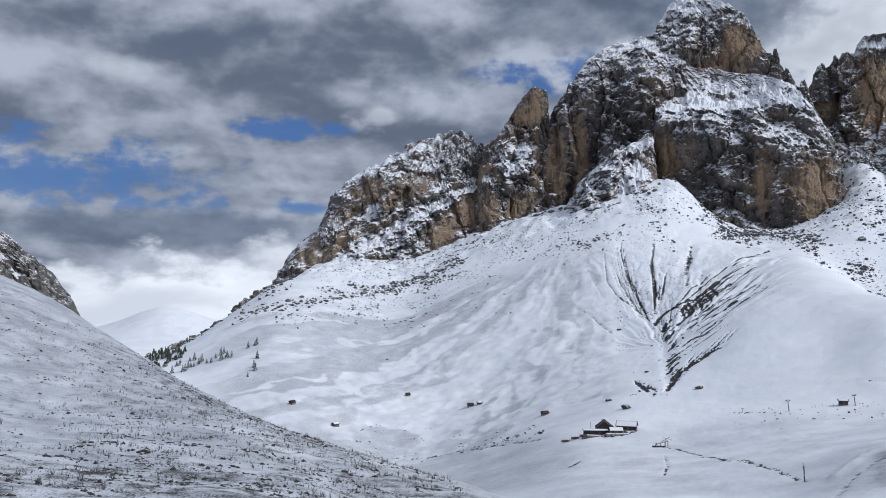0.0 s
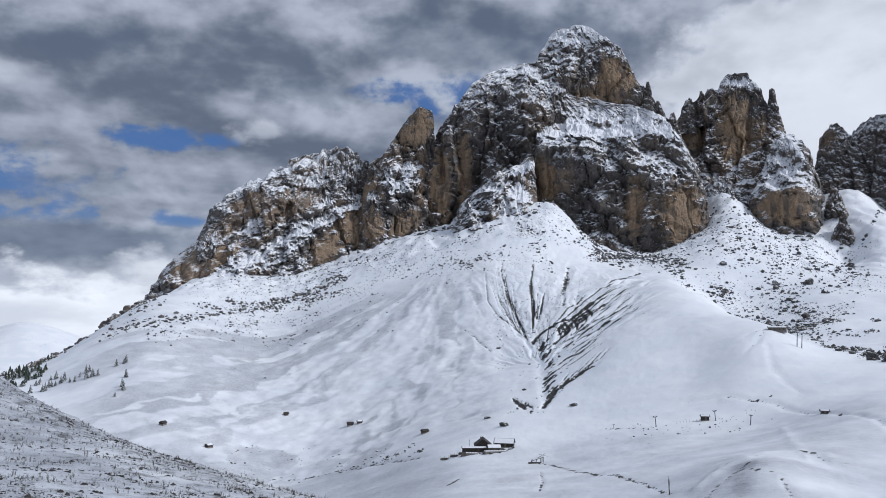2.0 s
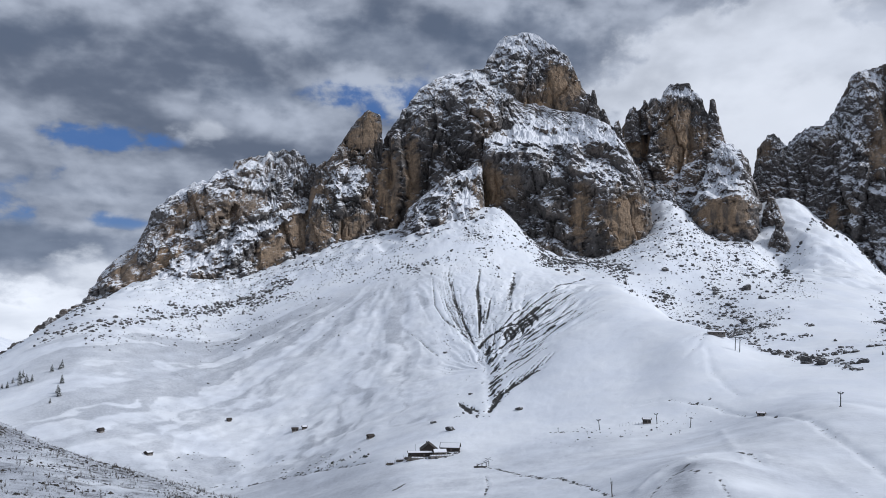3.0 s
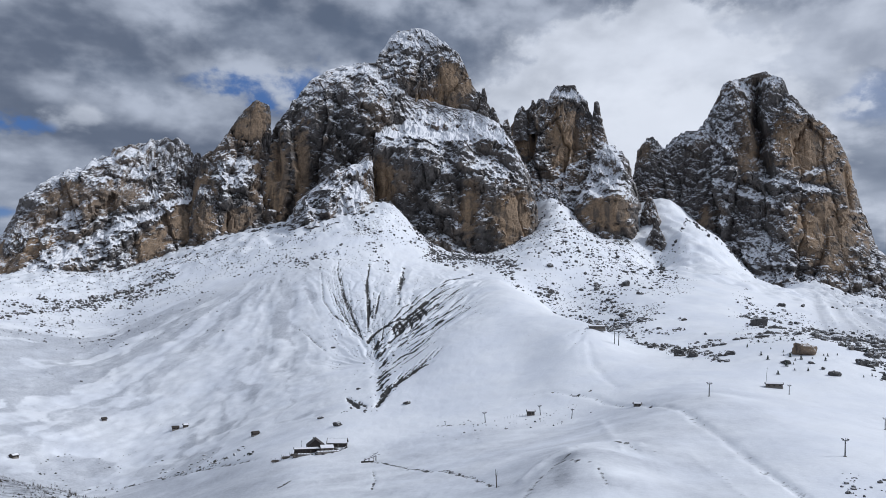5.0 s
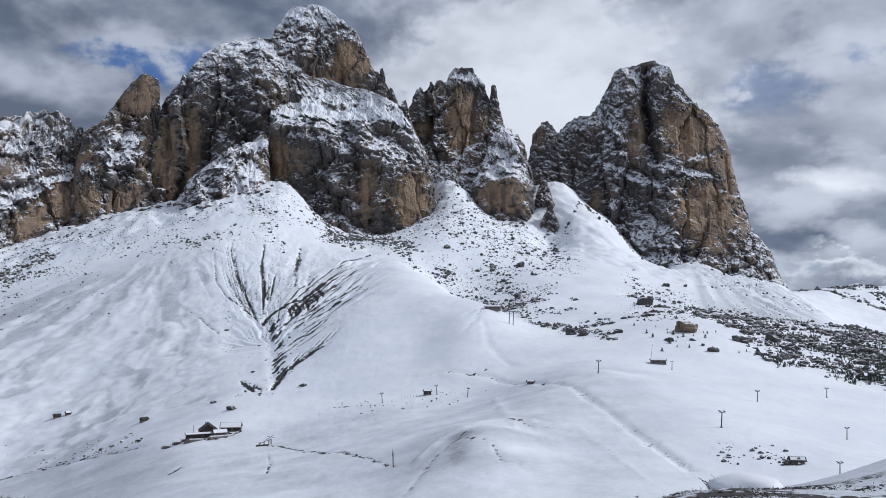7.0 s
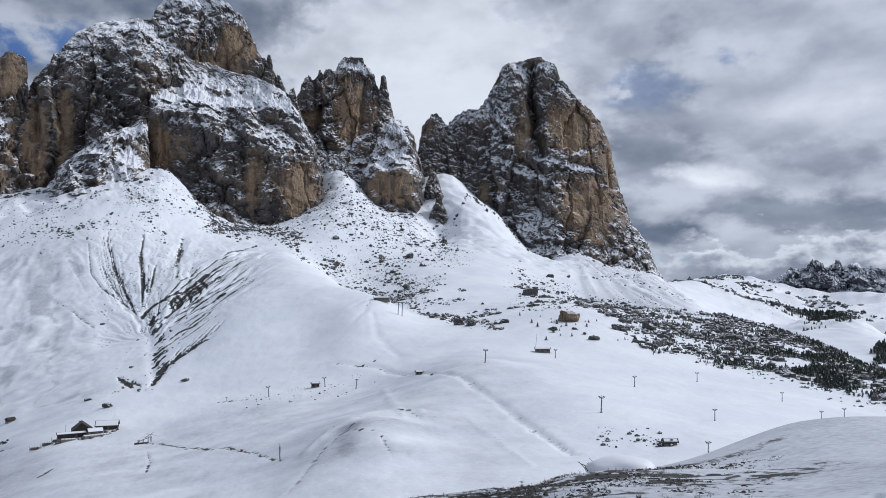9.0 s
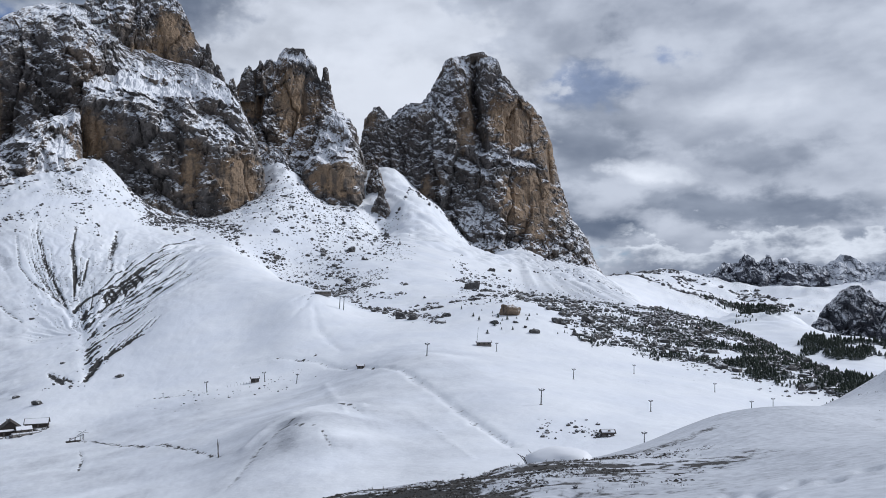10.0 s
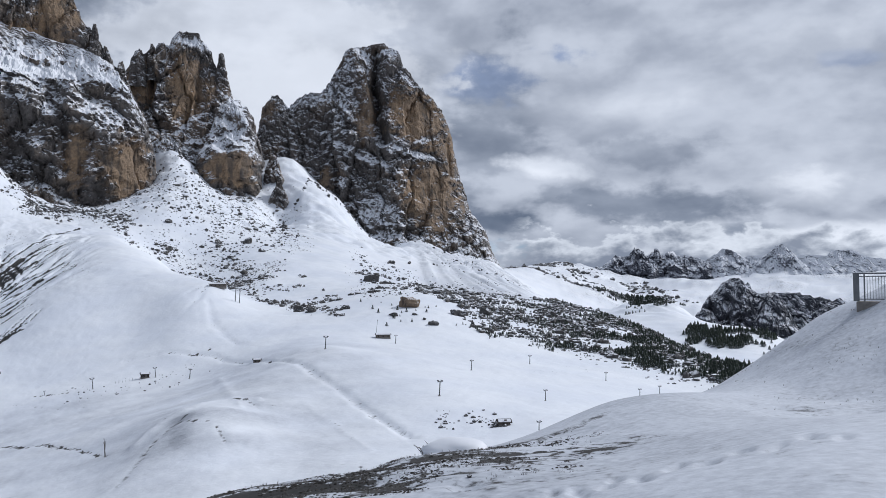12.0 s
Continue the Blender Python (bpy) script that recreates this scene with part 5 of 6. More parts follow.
def sow_stones():
    rng = np.random.RandomState(11)
    fields = [  # count, bearings, distances, clump, power, sizes, slant
        (420, 26.5, 37, 1330, 1950, 120, 4, 1.4, 5.5, 0, 0.6),
        (520, 26, 37.5, 1130, 1330, 60, 3, 1.0, 4.5, -22),
        (160, 34, 40, 820, 1000, 40, 3, 0.8, 4.5, 0),
        (380, 39.5, 50, 830, 1350, 70, 3, 0.8, 5.5, 0),
        (650, 45, 59, 650, 1080, 60, 2.6, 0.9, 5.0, -6),
        (900, 50, 68, 600, 1080, 70, 2.5, 0.9, 5.5, -12),
        (300, 54, 68, 620, 980, 45, 3.0, 1.2, 5.0, -15),
    ]
    more = [
        (650, -10, 3, 1400, 1560, 60, 4, 0.8, 4.5, 8),
        (260, -9, 6, 1200, 1450, 70, 4, 0.6, 2.5, 0),
        (700, 17.5, 26.5, 1440, 1720, 60, 4, 0.8, 4.5, 0),
        (400, 7, 17, 1350, 1640, 60, 4, 0.8, 4.0, 0),
        (700, 15, 37, 1500, 1950, 110, 3, 1.4, 4.2, 0, 0.5),
        (300, -9, 6, 1560, 1780, 70, 3, 0.8, 3.5, 0),
        (70, 12.5, 18, 700, 1000, 40, 3, 0.7, 2.5, 0),
        (60, 20, 32, 560, 640, 40, 3, 0.35, 1.1, 0),
        (60, 45, 52, 300, 360, 16, 3, 0.4, 1.2, 0),
        (220, -20, -9, 1250, 1700, 90, 3, 1.0, 5.0, 0),
        (200, 46, 53, 1500, 2050, 90, 4, 0.8, 4.5, 0),
    ]
    cols = [np.concatenate(c) for c in zip(*(sown(rng, *f) for f in fields + more))]
    chips = [
        (1500, 25.5, 38, 1330, 2060, 160, 3, 0.8, 2.6, 0, 0.8),
        (900, 26, 36, 1130, 1400, 90, 3, 0.8, 2.4, -18, 0.5),
        (900, 14, 28, 1480, 1800, 90, 3, 0.8, 2.4, 0, 0.5),
        (2200, -11, 12, 1360, 1800, 90, 3, 0.8, 2.2, 0, 0.6),
        (700, 39, 53, 820, 1500, 90, 3, 0.7, 2.2, 0, 0.5),
        (1100, 44, 66, 620, 1080, 70, 3, 0.8, 2.2, -12, 0.5),
        (260, 11, 21, 960, 1350, 60, 3, 0.7, 1.8, 0, 0.4),
        (900, 51, 66, 2900, 4100, 260, 2.5, 5.0, 17.0, 0, 0.15),
    ]
    loose = [np.concatenate(c) for c in zip(*(sown(rng, *f) for f in chips))]
    scatter("loose_stones", CHIPS, *loose, BOULDER, 0.0, rng, "small dark stones scattered over the snowy scree", "stones", 0.9)
    scatter("scree_stones", SHAPES, *cols, BOULDER, -0.05, rng, "grey snow-capped stones strewn over the scree", "stones", 1.15)


sow_stones()


def sow_rubble():
    """Fallen blocks along the feet of the walls."""
    rng = np.random.RandomState(17)
    feet = np.array(sorted(SCREE))
    b = rng.uniform(-9, 50, 900)
    r = np.interp(b, feet[:, 0], feet[:, 1]) + rng.normal(0, 22, 900) + 8
    # lines of blocks: the western moraine, the crest by the lift, the belts above the woods
    lines = [
        (420, 16, 2.6, [(-14.5, 1290), (-11.87, 1305), (-9.48, 1334), (-6.66, 1424), (-4.46, 1474), (-2.97, 1486), (-1.47, 1530), (0.05, 1550), (1.2, 1586)]),
        (200, 22, 1.6, [(-12, 1245), (-10.1, 1248), (-8.0, 1296), (-5.9, 1346), (-2.95, 1448)]),
        (60, 20, 3.0, [(-1.2, 1500), (0.3, 1530)]),
        (150, 40, 1.6, [(4.76, 1500), (8.38, 1472), (10.41, 1442)]),
        (240, 30, 2.0, [(25.1, 1344), (27.15, 1350), (29.16, 1300), (31.35, 1206), (33.5, 1082), (35.1, 900)]),
        (130, 20, 2.0, [(35.8, 870), (37.7, 808), (39.6, 760)]),
        (140, 50, 2.2, [(30.4, 1462), (32, 1384), (33.5, 1166)]),
        (170, 60, 2.2, [(40.6, 1424), (41.9, 1300), (43.7, 1360), (45.7, 1130)]),
        (380, 45, 2.8, [(45.2, 1100), (46.5, 940), (48.4, 840), (50, 800), (51.9, 792), (53.7, 780), (55.9, 830), (58.1, 830)]),
        (160, 40, 2.6, [(54.3, 1060), (55.6, 980), (57, 1000)]),
        (260, 45, 3.0, [(19.2, 1600), (21, 1530), (22.3, 1640), (23.9, 1560)]),
        (240, 35, 2.2, [(22.4, 1600), (24.2, 1480), (25.3, 1400)]),
    ]
    size = 1.6 + 5.5 * rng.uniform(0, 1, 900) ** 3.5
    for count, spread, big, line in lines:
        line = np.array(line, float)
        u = rng.uniform(0, 1, count)
        at = np.linspace(0, 1, len(line))
        b = np.append(b, np.interp(u, at, line[:, 0]) + rng.normal(0, 0.15, count))
        r = np.append(r, np.interp(u, at, line[:, 1]) + rng.normal(0, spread, count))
        size = np.append(size, big * (0.4 + 1.6 * rng.uniform(0, 1, count) ** 3))
    scatter("cliff_rubble", SHAPES, b, r, size, BOULDER, 0.05, rng, "fallen rock blocks below the walls and on the moraine", "stones", 1.15)


sow_rubble()


def boulder(bearing, far, size, label, seed, squat=0.8, group="boulders on the scree", mat=None, lift=0.25):
    bm = B()
    bmesh.ops.create_icosphere(bm, subdivisions=3, radius=1.0)
    rng = np.random.RandomState(seed)
    cuts = [(Vector(rng.normal(size=3)).normalized(), rng.uniform(0.4, 0.8)) for _ in range(10)]
    for v in bm.verts:
        p = v.co.copy()
        for n, d in cuts:
            over = p.dot(n) - d
            if over > 0:
                p -= n * over * 0.9
        p += p.normalized() * (noise.noise(p * 2.2 + Vector((seed, 3, 1))) * 0.25 + noise.noise(p * 6 + Vector((seed, 1, 1))) * 0.1)
        v.co = Vector((p.x, p.y * 0.8, p.z * squat)) * size
    ob = part("boulder", bm, mat or BOULDER)
    ob.matrix_world = stand(bearing, far, rng.uniform(-40, 40), -size * squat * lift)
    return tagged(ob, label, "boulder", group)


for n, ((b, r), size) in enumerate(zip(BOULDERS, (11, 8, 13, 8, 6, 10, 7, 5, 6, 9, 4, 5, 5, 7, 7, 9, 5, 3))):
    boulder(b, r, size, "large grey limestone boulder with a snow cap" if size > 8 else "grey limestone boulder half sunk in snow", n + 3)
for n, (b, r) in enumerate(SMALL_ROCKS):
    boulder(b, r, 2.6 + (n * 7 % 5) * 0.6, "dark stone lying alone on the snow slope", n + 40, 0.6, "stones on the slope")
boulder(44.3, 765, 15, "huge tan boulder with an overhanging bare face", 96, 0.58, "boulders on the scree", TAN_BOULDER)
for n, (b, r, size) in enumerate(EDGE_ROCKS):
    boulder(b, r, size, "dark rock band breaking through snow on the ridge's edge", n + 60, 0.75, "rock bands on the ridge", ROCK, -0.1)

# ---- conifers ----
def fir_parts(seed, tall=1.0):
    """Trunk and crown of a fir one metre high: whorls of drooping boughs with uneven lengths."""
    rng = np.random.RandomState(seed)
    trunk = rod(B(), (0, 0, -0.05), (0, 0, 0.97), 0.028, 0.004, 7)
    crown = B()
    for level in range(13):
        z = 0.1 + 0.86 * level / 13
        reach = (0.27 * (1 - z) ** 0.8 + 0.015) * rng.uniform(0.8, 1.15)
        for k in range(8):
            if rng.rand() < 0.1:
                continue
            a = 2 * math.pi * (k + rng.uniform(-0.3, 0.3)) / 8 + level * 0.6
            l, w, droop = reach * rng.uniform(0.65, 1.2), reach * rng.uniform(0.25, 0.4), rng.uniform(0.15, 0.45)
            way, across = Vector((math.cos(a), math.sin(a), 0)), Vector((-math.sin(a), math.cos(a), 0))
            root = Vector((0, 0, z + rng.uniform(-0.015, 0.02)))
            mid, tip = root + way * l * 0.55 + Vector((0, 0, -droop * l * 0.25)), root + way * l + Vector((0, 0, -droop * l))
            low = Vector((0, 0, -0.03 - 0.05 * (1 - z)))
            p = [crown.verts.new(q) for q in (root, mid + across * w, tip, mid - across * w, mid + low, root + low)]
            for f in ((0, 1, 2), (0, 2, 3), (1, 4, 2), (2, 4, 3), (0, 5, 1), (5, 4, 1), (5, 3, 4), (0, 3, 5)):
                crown.faces.new([p[i] for i in f])
    rod(crown, (0, 0, 0.92), (0, 0, 1.03), 0.012, 0.001, 5)
    return trunk, crown


def make_firs():
    rng = np.random.RandomState(21)
    originals = []
    for n, (b, r) in enumerate(FIRS):
        size = rng.uniform(6, 13)
        m = stand(b, r, rng.uniform(0, 360), 0.3, rng.uniform(-2, 2)) @ Matrix.Diagonal((size * 1.15, size * 1.15, size, 1))
        if n < 4:
            hub = thing("fir_tree", m, "dark snow-dusted fir standing on the white slope", "tree", "firs on the slope")
            trunk, crown = fir_parts(n)
            part("trunk", trunk, BARK, hub)
            part("crown", crown, NEEDLES, hub)
            originals.append(hub)
        else:
            twin = copy_thing(originals[n % 4], m)
            twin.matrix_basis = m


make_firs()


def low_fir(seed):
    """A small far conifer: ragged tiers of boughs."""
    rng = np.random.RandomState(seed)
    bm = B()
    for level in range(4):
        z0, z1, n = 0.22 * level, 0.22 * level + 0.42, 7
        radius = 0.42 * (1 - level * 0.2)
        tip = bm.verts.new((rng.uniform(-0.02, 0.02), rng.uniform(-0.02, 0.02), min(z1, 1.0)))
        ring = [bm.verts.new((math.cos(2 * math.pi * k / n) * radius * rng.uniform(0.55, 1.25), math.sin(2 * math.pi * k / n) * radius * rng.uniform(0.55, 1.25), z0 + rng.uniform(-0.05, 0.08))) for k in range(n)]
        for k in range(n):
            bm.faces.new((ring[k], ring[(k + 1) % n], tip))
    bm.verts.index_update()
    verts, faces = np.array([v.co[:] for v in bm.verts]), np.array([[v.index for v in f.verts] for f in bm.faces])
    bm.free()
    return verts, faces


def make_woods():
    rng = np.random.RandomState(31)
    firs = [low_fir(n) for n in range(5)]
    fields = [
        (1700, 49, 62, 600, 1080, 45, 2, 1.2, 3.6, -4),
        (3800, 54, 71, 545, 960, 45, 2.2, 1.5, 5.2, -15),
        (700, 57, 70, 560, 800, 45, 1.6, 2.4, 6.0, -14),
        (900, 63, 70, 1220, 1430, 45, 1.5, 5.0, 10.0, -12), (40, 59.5, 63, 1560, 1700, 60, 1.5, 4.0, 8.0, 0),
        (1500, 57, 64, 2950, 3300, 160, 1.5, 8.0, 15.0, 0),
        (60, 40, 52, 640, 900, 60, 2, 2.0, 5.0, 0),
        (90, -20.5, -17.3, 1120, 1350, 60, 1.5, 5.0, 10.0, 0),
    ]
    cols = [np.concatenate(c) for c in zip(*(sown(rng, *f) for f in fields))]
    scatter("conifer_wood", firs, *cols, NEEDLES, 0.02, rng, "dark dwarf conifers dusted with snow among the boulders", "trees", 1.0)
    bushes = [
        (3600, 48, 71, 560, 1060, 40, 2, 0.7, 2.4, -10),
        (90, 0.5, 7.5, 690, 790, 30, 2, 0.8, 2.6, -14),
        (60, -8, 3, 740, 900, 50, 2, 0.6, 1.8, 0),
    ]
    cols = [np.concatenate(c) for c in zip(*(sown(rng, *f) for f in bushes))]
    scatter("mountain_scrub", CHIPS, *cols, SCRUB, 0.0, rng, "low dark mountain scrub poking through the snow", "shrubs", 0.8)


make_woods()


# ---- grass and twigs ----
def tuft(seed, blades, spread):
    rng = np.random.RandomState(seed)
    verts, faces = [], []
    for n in range(blades):
        a, out, h = rng.uniform(0, 6.28), rng.uniform(0.1, spread), rng.uniform(0.5, 1.0)
        root, w = np.array([math.cos(a), math.sin(a), 0]) * 0.12 * rng.rand(), 0.022
        across = np.array([-math.sin(a), math.cos(a), 0]) * w
        mid = root + np.array([math.cos(a) * out * 0.4, math.sin(a) * out * 0.4, h * 0.65])
        tip = root + np.array([math.cos(a) * out, math.sin(a) * out, h * rng.uniform(0.75, 1.0)])
        k = len(verts)
        verts += [root - across, root + across, mid + across * 0.7, mid - across * 0.7, tip]
        faces += [[k, k + 1, k + 2], [k, k + 2, k + 3], [k + 3, k + 2, k + 4]]
    return np.array(verts), np.array(faces)


def make_grass():
    rng = np.random.RandomState(41)
    tufts = [tuft(n, 7, 0.8) for n in range(6)]
    fields = [
        (5600, -34, 4, 50, 260, 9, 2.2, 0.08, 0.42, 0, 0.1),
        (3600, -30, 4, 80, 260, 7, 2.2, 0.25, 1.0, 0, 0.12),
        (500, -30, 4, 55, 120, 12, 2.0, 0.3, 0.9, 0, 0.2),
        (2200, 30, 59, 10.5, 19.5, 1.4, 2, 0.02, 0.08, 0),
        (260, 66, 79, 22, 40, 4, 2, 0.03, 0.1, 0),
    ]
    cols = [np.concatenate(c) for c in zip(*(sown(rng, *f) for f in fields))]
    scatter("dry_grass", tufts, *cols, STRAW, 0.02, rng, "dry brown grass tufts through thin snow", "grass", 1.0)


make_grass()


def make_turf():
    rng = np.random.RandomState(43)
    cols = sown(rng, 4800, 30, 60, 9.5, 19.5, 1.5, 2.5, 0.012, 0.06, 0.1, 0.14)
    scatter("turf_clods", CHIPS, *cols, TURF, 0.15, rng, "dark trodden turf clods at the snow's edge", "turf", 0.7)
    cols = [np.concatenate(c) for c in zip(sown(rng, 4200, -34, 4, 52, 270, 8, 2.5, 0.1, 0.6, 0, 0.12), sown(rng, 3000, -34, 4, 52, 110, 5, 2.5, 0.08, 0.45, 0, 0.1))]
    scatter("heath_tussocks", CHIPS, *cols, TURF, 0.35, rng, "low dark heath tussocks dusted with snow on the slope", "shrubs", 0.8)


make_turf()


# ---- huts ----
def chalet(name, m, w, d, h, rise_, label, category="hut", wall=None, ridge_along=True, windows=3, chimney=False, snowy=True, snow=0.22):
    """A gabled hut: w along its ridge, snow on its roof, boards, windows, door."""
    hub = thing(name, m, label, category)
    wall = wall or DARK_WOOD
    bm = B()
    hw, hd = w / 2, d / 2
    rows = [[bm.verts.new((sx * hw, y, z)) for y, z in ((-hd, -1.5), (-hd, h), (0, h + rise_), (hd, h), (hd, -1.5))] for sx in (-1, 1)]
    bm.faces.new(rows[0])
    bm.faces.new(rows[1][::-1])
    for k in range(5):
        bm.faces.new((rows[0][k], rows[1][k], rows[1][(k + 1) % 5], rows[0][(k + 1) % 5]))
    bmesh.ops.recalc_face_normals(bm, faces=bm.faces[:])
    part("wall", bm, wall, hub)
    base = box(B(), 0, 0, -1.6, w + 0.3, d + 0.3, 2.2, bevel=0.05)
    part("plinth", base, STONE, hub, "rubble stone plinth")
    slope = math.hypot(hd + 0.7, rise_ * (hd + 0.7) / hd)
    tilt = math.degrees(math.atan2(rise_, hd))
    for side in (-1, 1):
        for nm, mat, thick, lift, grow in ((("roof", DARK_WOOD, 0.18, 0.02, 0.0), ("roof_snow", DRIFT, snow, 0.21, -0.9))[:2 if snowy else 1]):
            bm = B()
            box(bm, 0, 0, 0, w + 1.4 + grow, slope + grow, thick, bevel=0.06)
            bmesh.ops.transform(bm, matrix=Matrix.Translation((0, side * (hd + 0.7) / 2, h + rise_ - rise_ * (hd + 0.7) / hd / 2 + lift)) @ pose(0, 0, 0, -side * tilt), verts=bm.verts[:])
            part(nm, bm, mat, hub, "thick settled snow on the roof" if mat is DRIFT else "")
    for n in range(windows):
        x = -hw + w * (n + 0.5) / windows
        pane = part("window", box(B(), x, -hd - 0.03, h * 0.45, 0.9, 0.06, 1.0), GLASS, hub)
        frame_bm = B()
        for dx, dz, ww, hh in ((-0.5, 0, 0.1, 1.1), (0.5, 0, 0.1, 1.1), (0, -0.05, 1.0, 0.1), (0, 1.0, 1.0, 0.1)):
            box(frame_bm, x + dx, -hd - 0.06, h * 0.45 + dz, ww, 0.1, hh)
        part("window_frame", frame_bm, GREY_WOOD, pane)
    part("door", box(B(), hw * 0.15, -hd - 0.05, 0.6, 1.0, 0.1, 2.0, bevel=0.02), GREY_WOOD, hub)
    if chimney:
        part("chimney", box(B(), -hw * 0.4, hd * 0.3, h, 0.8, 0.8, rise_ + 1.4, bevel=0.05), STONE, hub)
    return hub


def at_hut(dx, dy, turn=0.0):
    """A pose near the inn: metres to the right of it and beyond it."""
    x, y = xy(11.6, 596.0)
    a = radians(11.6)
    px, py = float(x) + dx * math.cos(a) + dy * math.sin(a), float(y) - dx * math.sin(a) + dy * math.cos(a)
    return pose(px, py, ground_at(math.degrees(math.atan2(px, py)), math.hypot(px, py)), 0, 0, turn - 11.6)


chalet("mountain_inn", at_hut(-3, 8, 92), 14, 12, 3.6, 4.6, "dark wooden mountain inn with a steep bare gable roof", "inn", chimney=True, snowy=False)
chalet("inn_wing", at_hut(-8, 1, 4), 20, 6, 3.2, 0.9, "long low dark timber wing with a snow-covered roof", "building", windows=6, snow=0.12)
chalet("barn", at_hut(13, 9, -8), 14, 8, 3.2, 3.0, "dark timber barn with a snow-covered gable roof", "barn", windows=2)
chalet("side_hut", at_hut(5, -3, 10), 9, 6, 2.6, 2.0, "small timber hut with snow on its roof", "hut", GREY_WOOD, windows=2)


def terrace(m, w, d, label):
    hub = thing("terrace", m, label, "terrace")
    part("retaining_wall", box(B(), 0, 0, -2.0, w, d, 3.0, bevel=0.15), STONE, hub)
    part("snow_cover", box(B(), 0, 0.1, 1.0, w - 0.3, d - 0.3, 0.35, bevel=0.12), DRIFT, hub)
    for n in range(int(w / 2) + 1):
        x = -w / 2 + 0.2 + n * (w - 0.4) / int(w / 2)
        part("post", box(B(), x, -d / 2 + 0.2, 1.0, 0.12, 0.12, 1.1), DARK_WOOD, hub)
    part("handrail", box(B(), 0, -d / 2 + 0.2, 2.05, w - 0.2, 0.12, 0.1), DARK_WOOD, hub)


terrace(at_hut(6, -8, 14), 16, 4.5, "stone terrace with wooden rail under snow")
terrace(at_hut(-11, -6, -6), 9, 4, "low stone terrace with wooden rail beside the inn")


def wood_stack(m, label):
    hub = thing("timber_stack", m, label, "timber")
    rng = np.random.RandomState(3)
    for n in range(9):
        part("log", rod(B(), (rng.uniform(-3, -2), rng.uniform(-1, 1), 0.2 + 0.18 * n), (rng.uniform(2, 3.4), rng.uniform(-1, 1), 0.25 + 0.2 * n), 0.2, 0.16, 7), GREY_WOOD, hub)
    for n in range(5):
        x = -3.2 + n * 1.6
        part("stake", rod(B(), (x, -1.2, -0.3), (x + rng.uniform(-0.3, 0.3), -1.1, rng.uniform(2.4, 4.2)), 0.1, 0.07, 6), DARK_WOOD, hub)


wood_stack(at_hut(-16, -7, 20), "stack of weathered timber with upright stakes")
wood_stack(at_hut(1, -5, -14), "stack of weathered timber with upright stakes")
for n, (dx, dy) in enumerate(((-5, -8), (-2, -10), (3, -12), (9, -11), (15, -6), (17, -2), (19, 2), (-19, -5), (8, 2), (12, -1))):
    b, r = math.degrees(math.atan2(at_hut(dx, dy).translation.x, at_hut(dx, dy).translation.y)), math.hypot(at_hut(dx, dy).translation.x, at_hut(dx, dy).translation.y)
    boulder(b, r, 0.9 + 0.35 * (n * 3 % 4), "rough stone block by the inn's terrace wall", n + 140, 0.7, "stones round the inn")
wood_stack(at_hut(-31, -3, 5), "stack of weathered timber with upright stakes")
wood_stack(at_hut(-24, -1, 12), "stack of weathered timber with upright stakes")
wood_stack(at_hut(-18, 0, -8), "stack of weathered timber with upright stakes")


def mast(m, tall, label):
    hub = thing("mast", m, label, "mast")
    part("pole", rod(B(), (0, 0, -0.5), (0, 0, tall), 0.14, 0.08, 8), STEEL, hub)
    part("bracket", box(B(), 0, 0, tall * 0.9, 1.1, 0.1, 0.1), STEEL, hub)


mast(at_hut(-13, 6), 9, "thin dark mast beside the inn")


def lift_shelter(m, label):
    """A small drag-lift base: plank deck, slanted beams and a lean-to roof."""
    hub = thing("lift_shelter", m, label, "shelter")
    part("deck", box(B(), 0, 0, -0.6, 9, 4, 1.3, bevel=0.05), DARK_WOOD, hub)
    part("roof", box(B(), 1.5, 0, 3.2, 7.5, 4, 0.2, 0, -18, 0.03), DARK_WOOD, hub)
    part("roof_snow", box(B(), 1.5, 0, 3.42, 6.9, 3.6, 0.22, 0, -18, 0.05), DRIFT, hub)
    for x in (-2.5, 0.5, 3.5, 5.0):
        for y in (-1.7, 1.7):
            part("post", box(B(), x, y, 0.5, 0.22, 0.22, 2.6 + 0.3 * x), DARK_WOOD, hub)
    part("boom", rod(B(), (-3, 0, 1.0), (6.5, 0, 6.6), 0.16, 0.12, 7), STEEL, hub)
    part("boom", rod(B(), (2.5, 0.5, 6.0), (8, 0.5, 4.6), 0.12, 0.1, 7), STEEL, hub)


lift_shelter(stand(15.0, 536, 8), "dark timber lift base with slanted booms")

for (b, r, w), n in zip(((1.95, 925, 6.5), (2.6, 925, 5.0), (-2.5, 985, 4.5), (7.2, 782, 6.0), (-7.6, 842, 6.5), (-10.6, 900, 6)), range(6)):
    chalet("hay_hut", stand(b, r, 5 + 9 * n), w, w * 0.75, 2.4, 1.5, "small dark hay hut on the snow meadow", "hut", windows=1, snowy=n % 3 == 1)
chalet("control_cabin", stand(26.42, 614, 6), 5.5, 4, 3.0, 1.0, "dark lift cabin with a snowy roof", "cabin", windows=2)
chalet("control_cabin", stand(33.75, 560, 6), 4.5, 3, 2.2, 0.8, "grey lift cabin with a snowy roof", "cabin", GREY_WOOD, windows=2)
chalet("lift_station", stand(31.1, 878, -4), 17, 8, 3.5, 1.3, "low dark chairlift station on the crest", "building", GREY_WOOD, windows=4)
chalet("lift_station", stand(42.55, 622, 4), 11, 6, 2.6, 1.0, "low chairlift shelter with a snowy flat roof", "building", GREY_WOOD, windows=3)
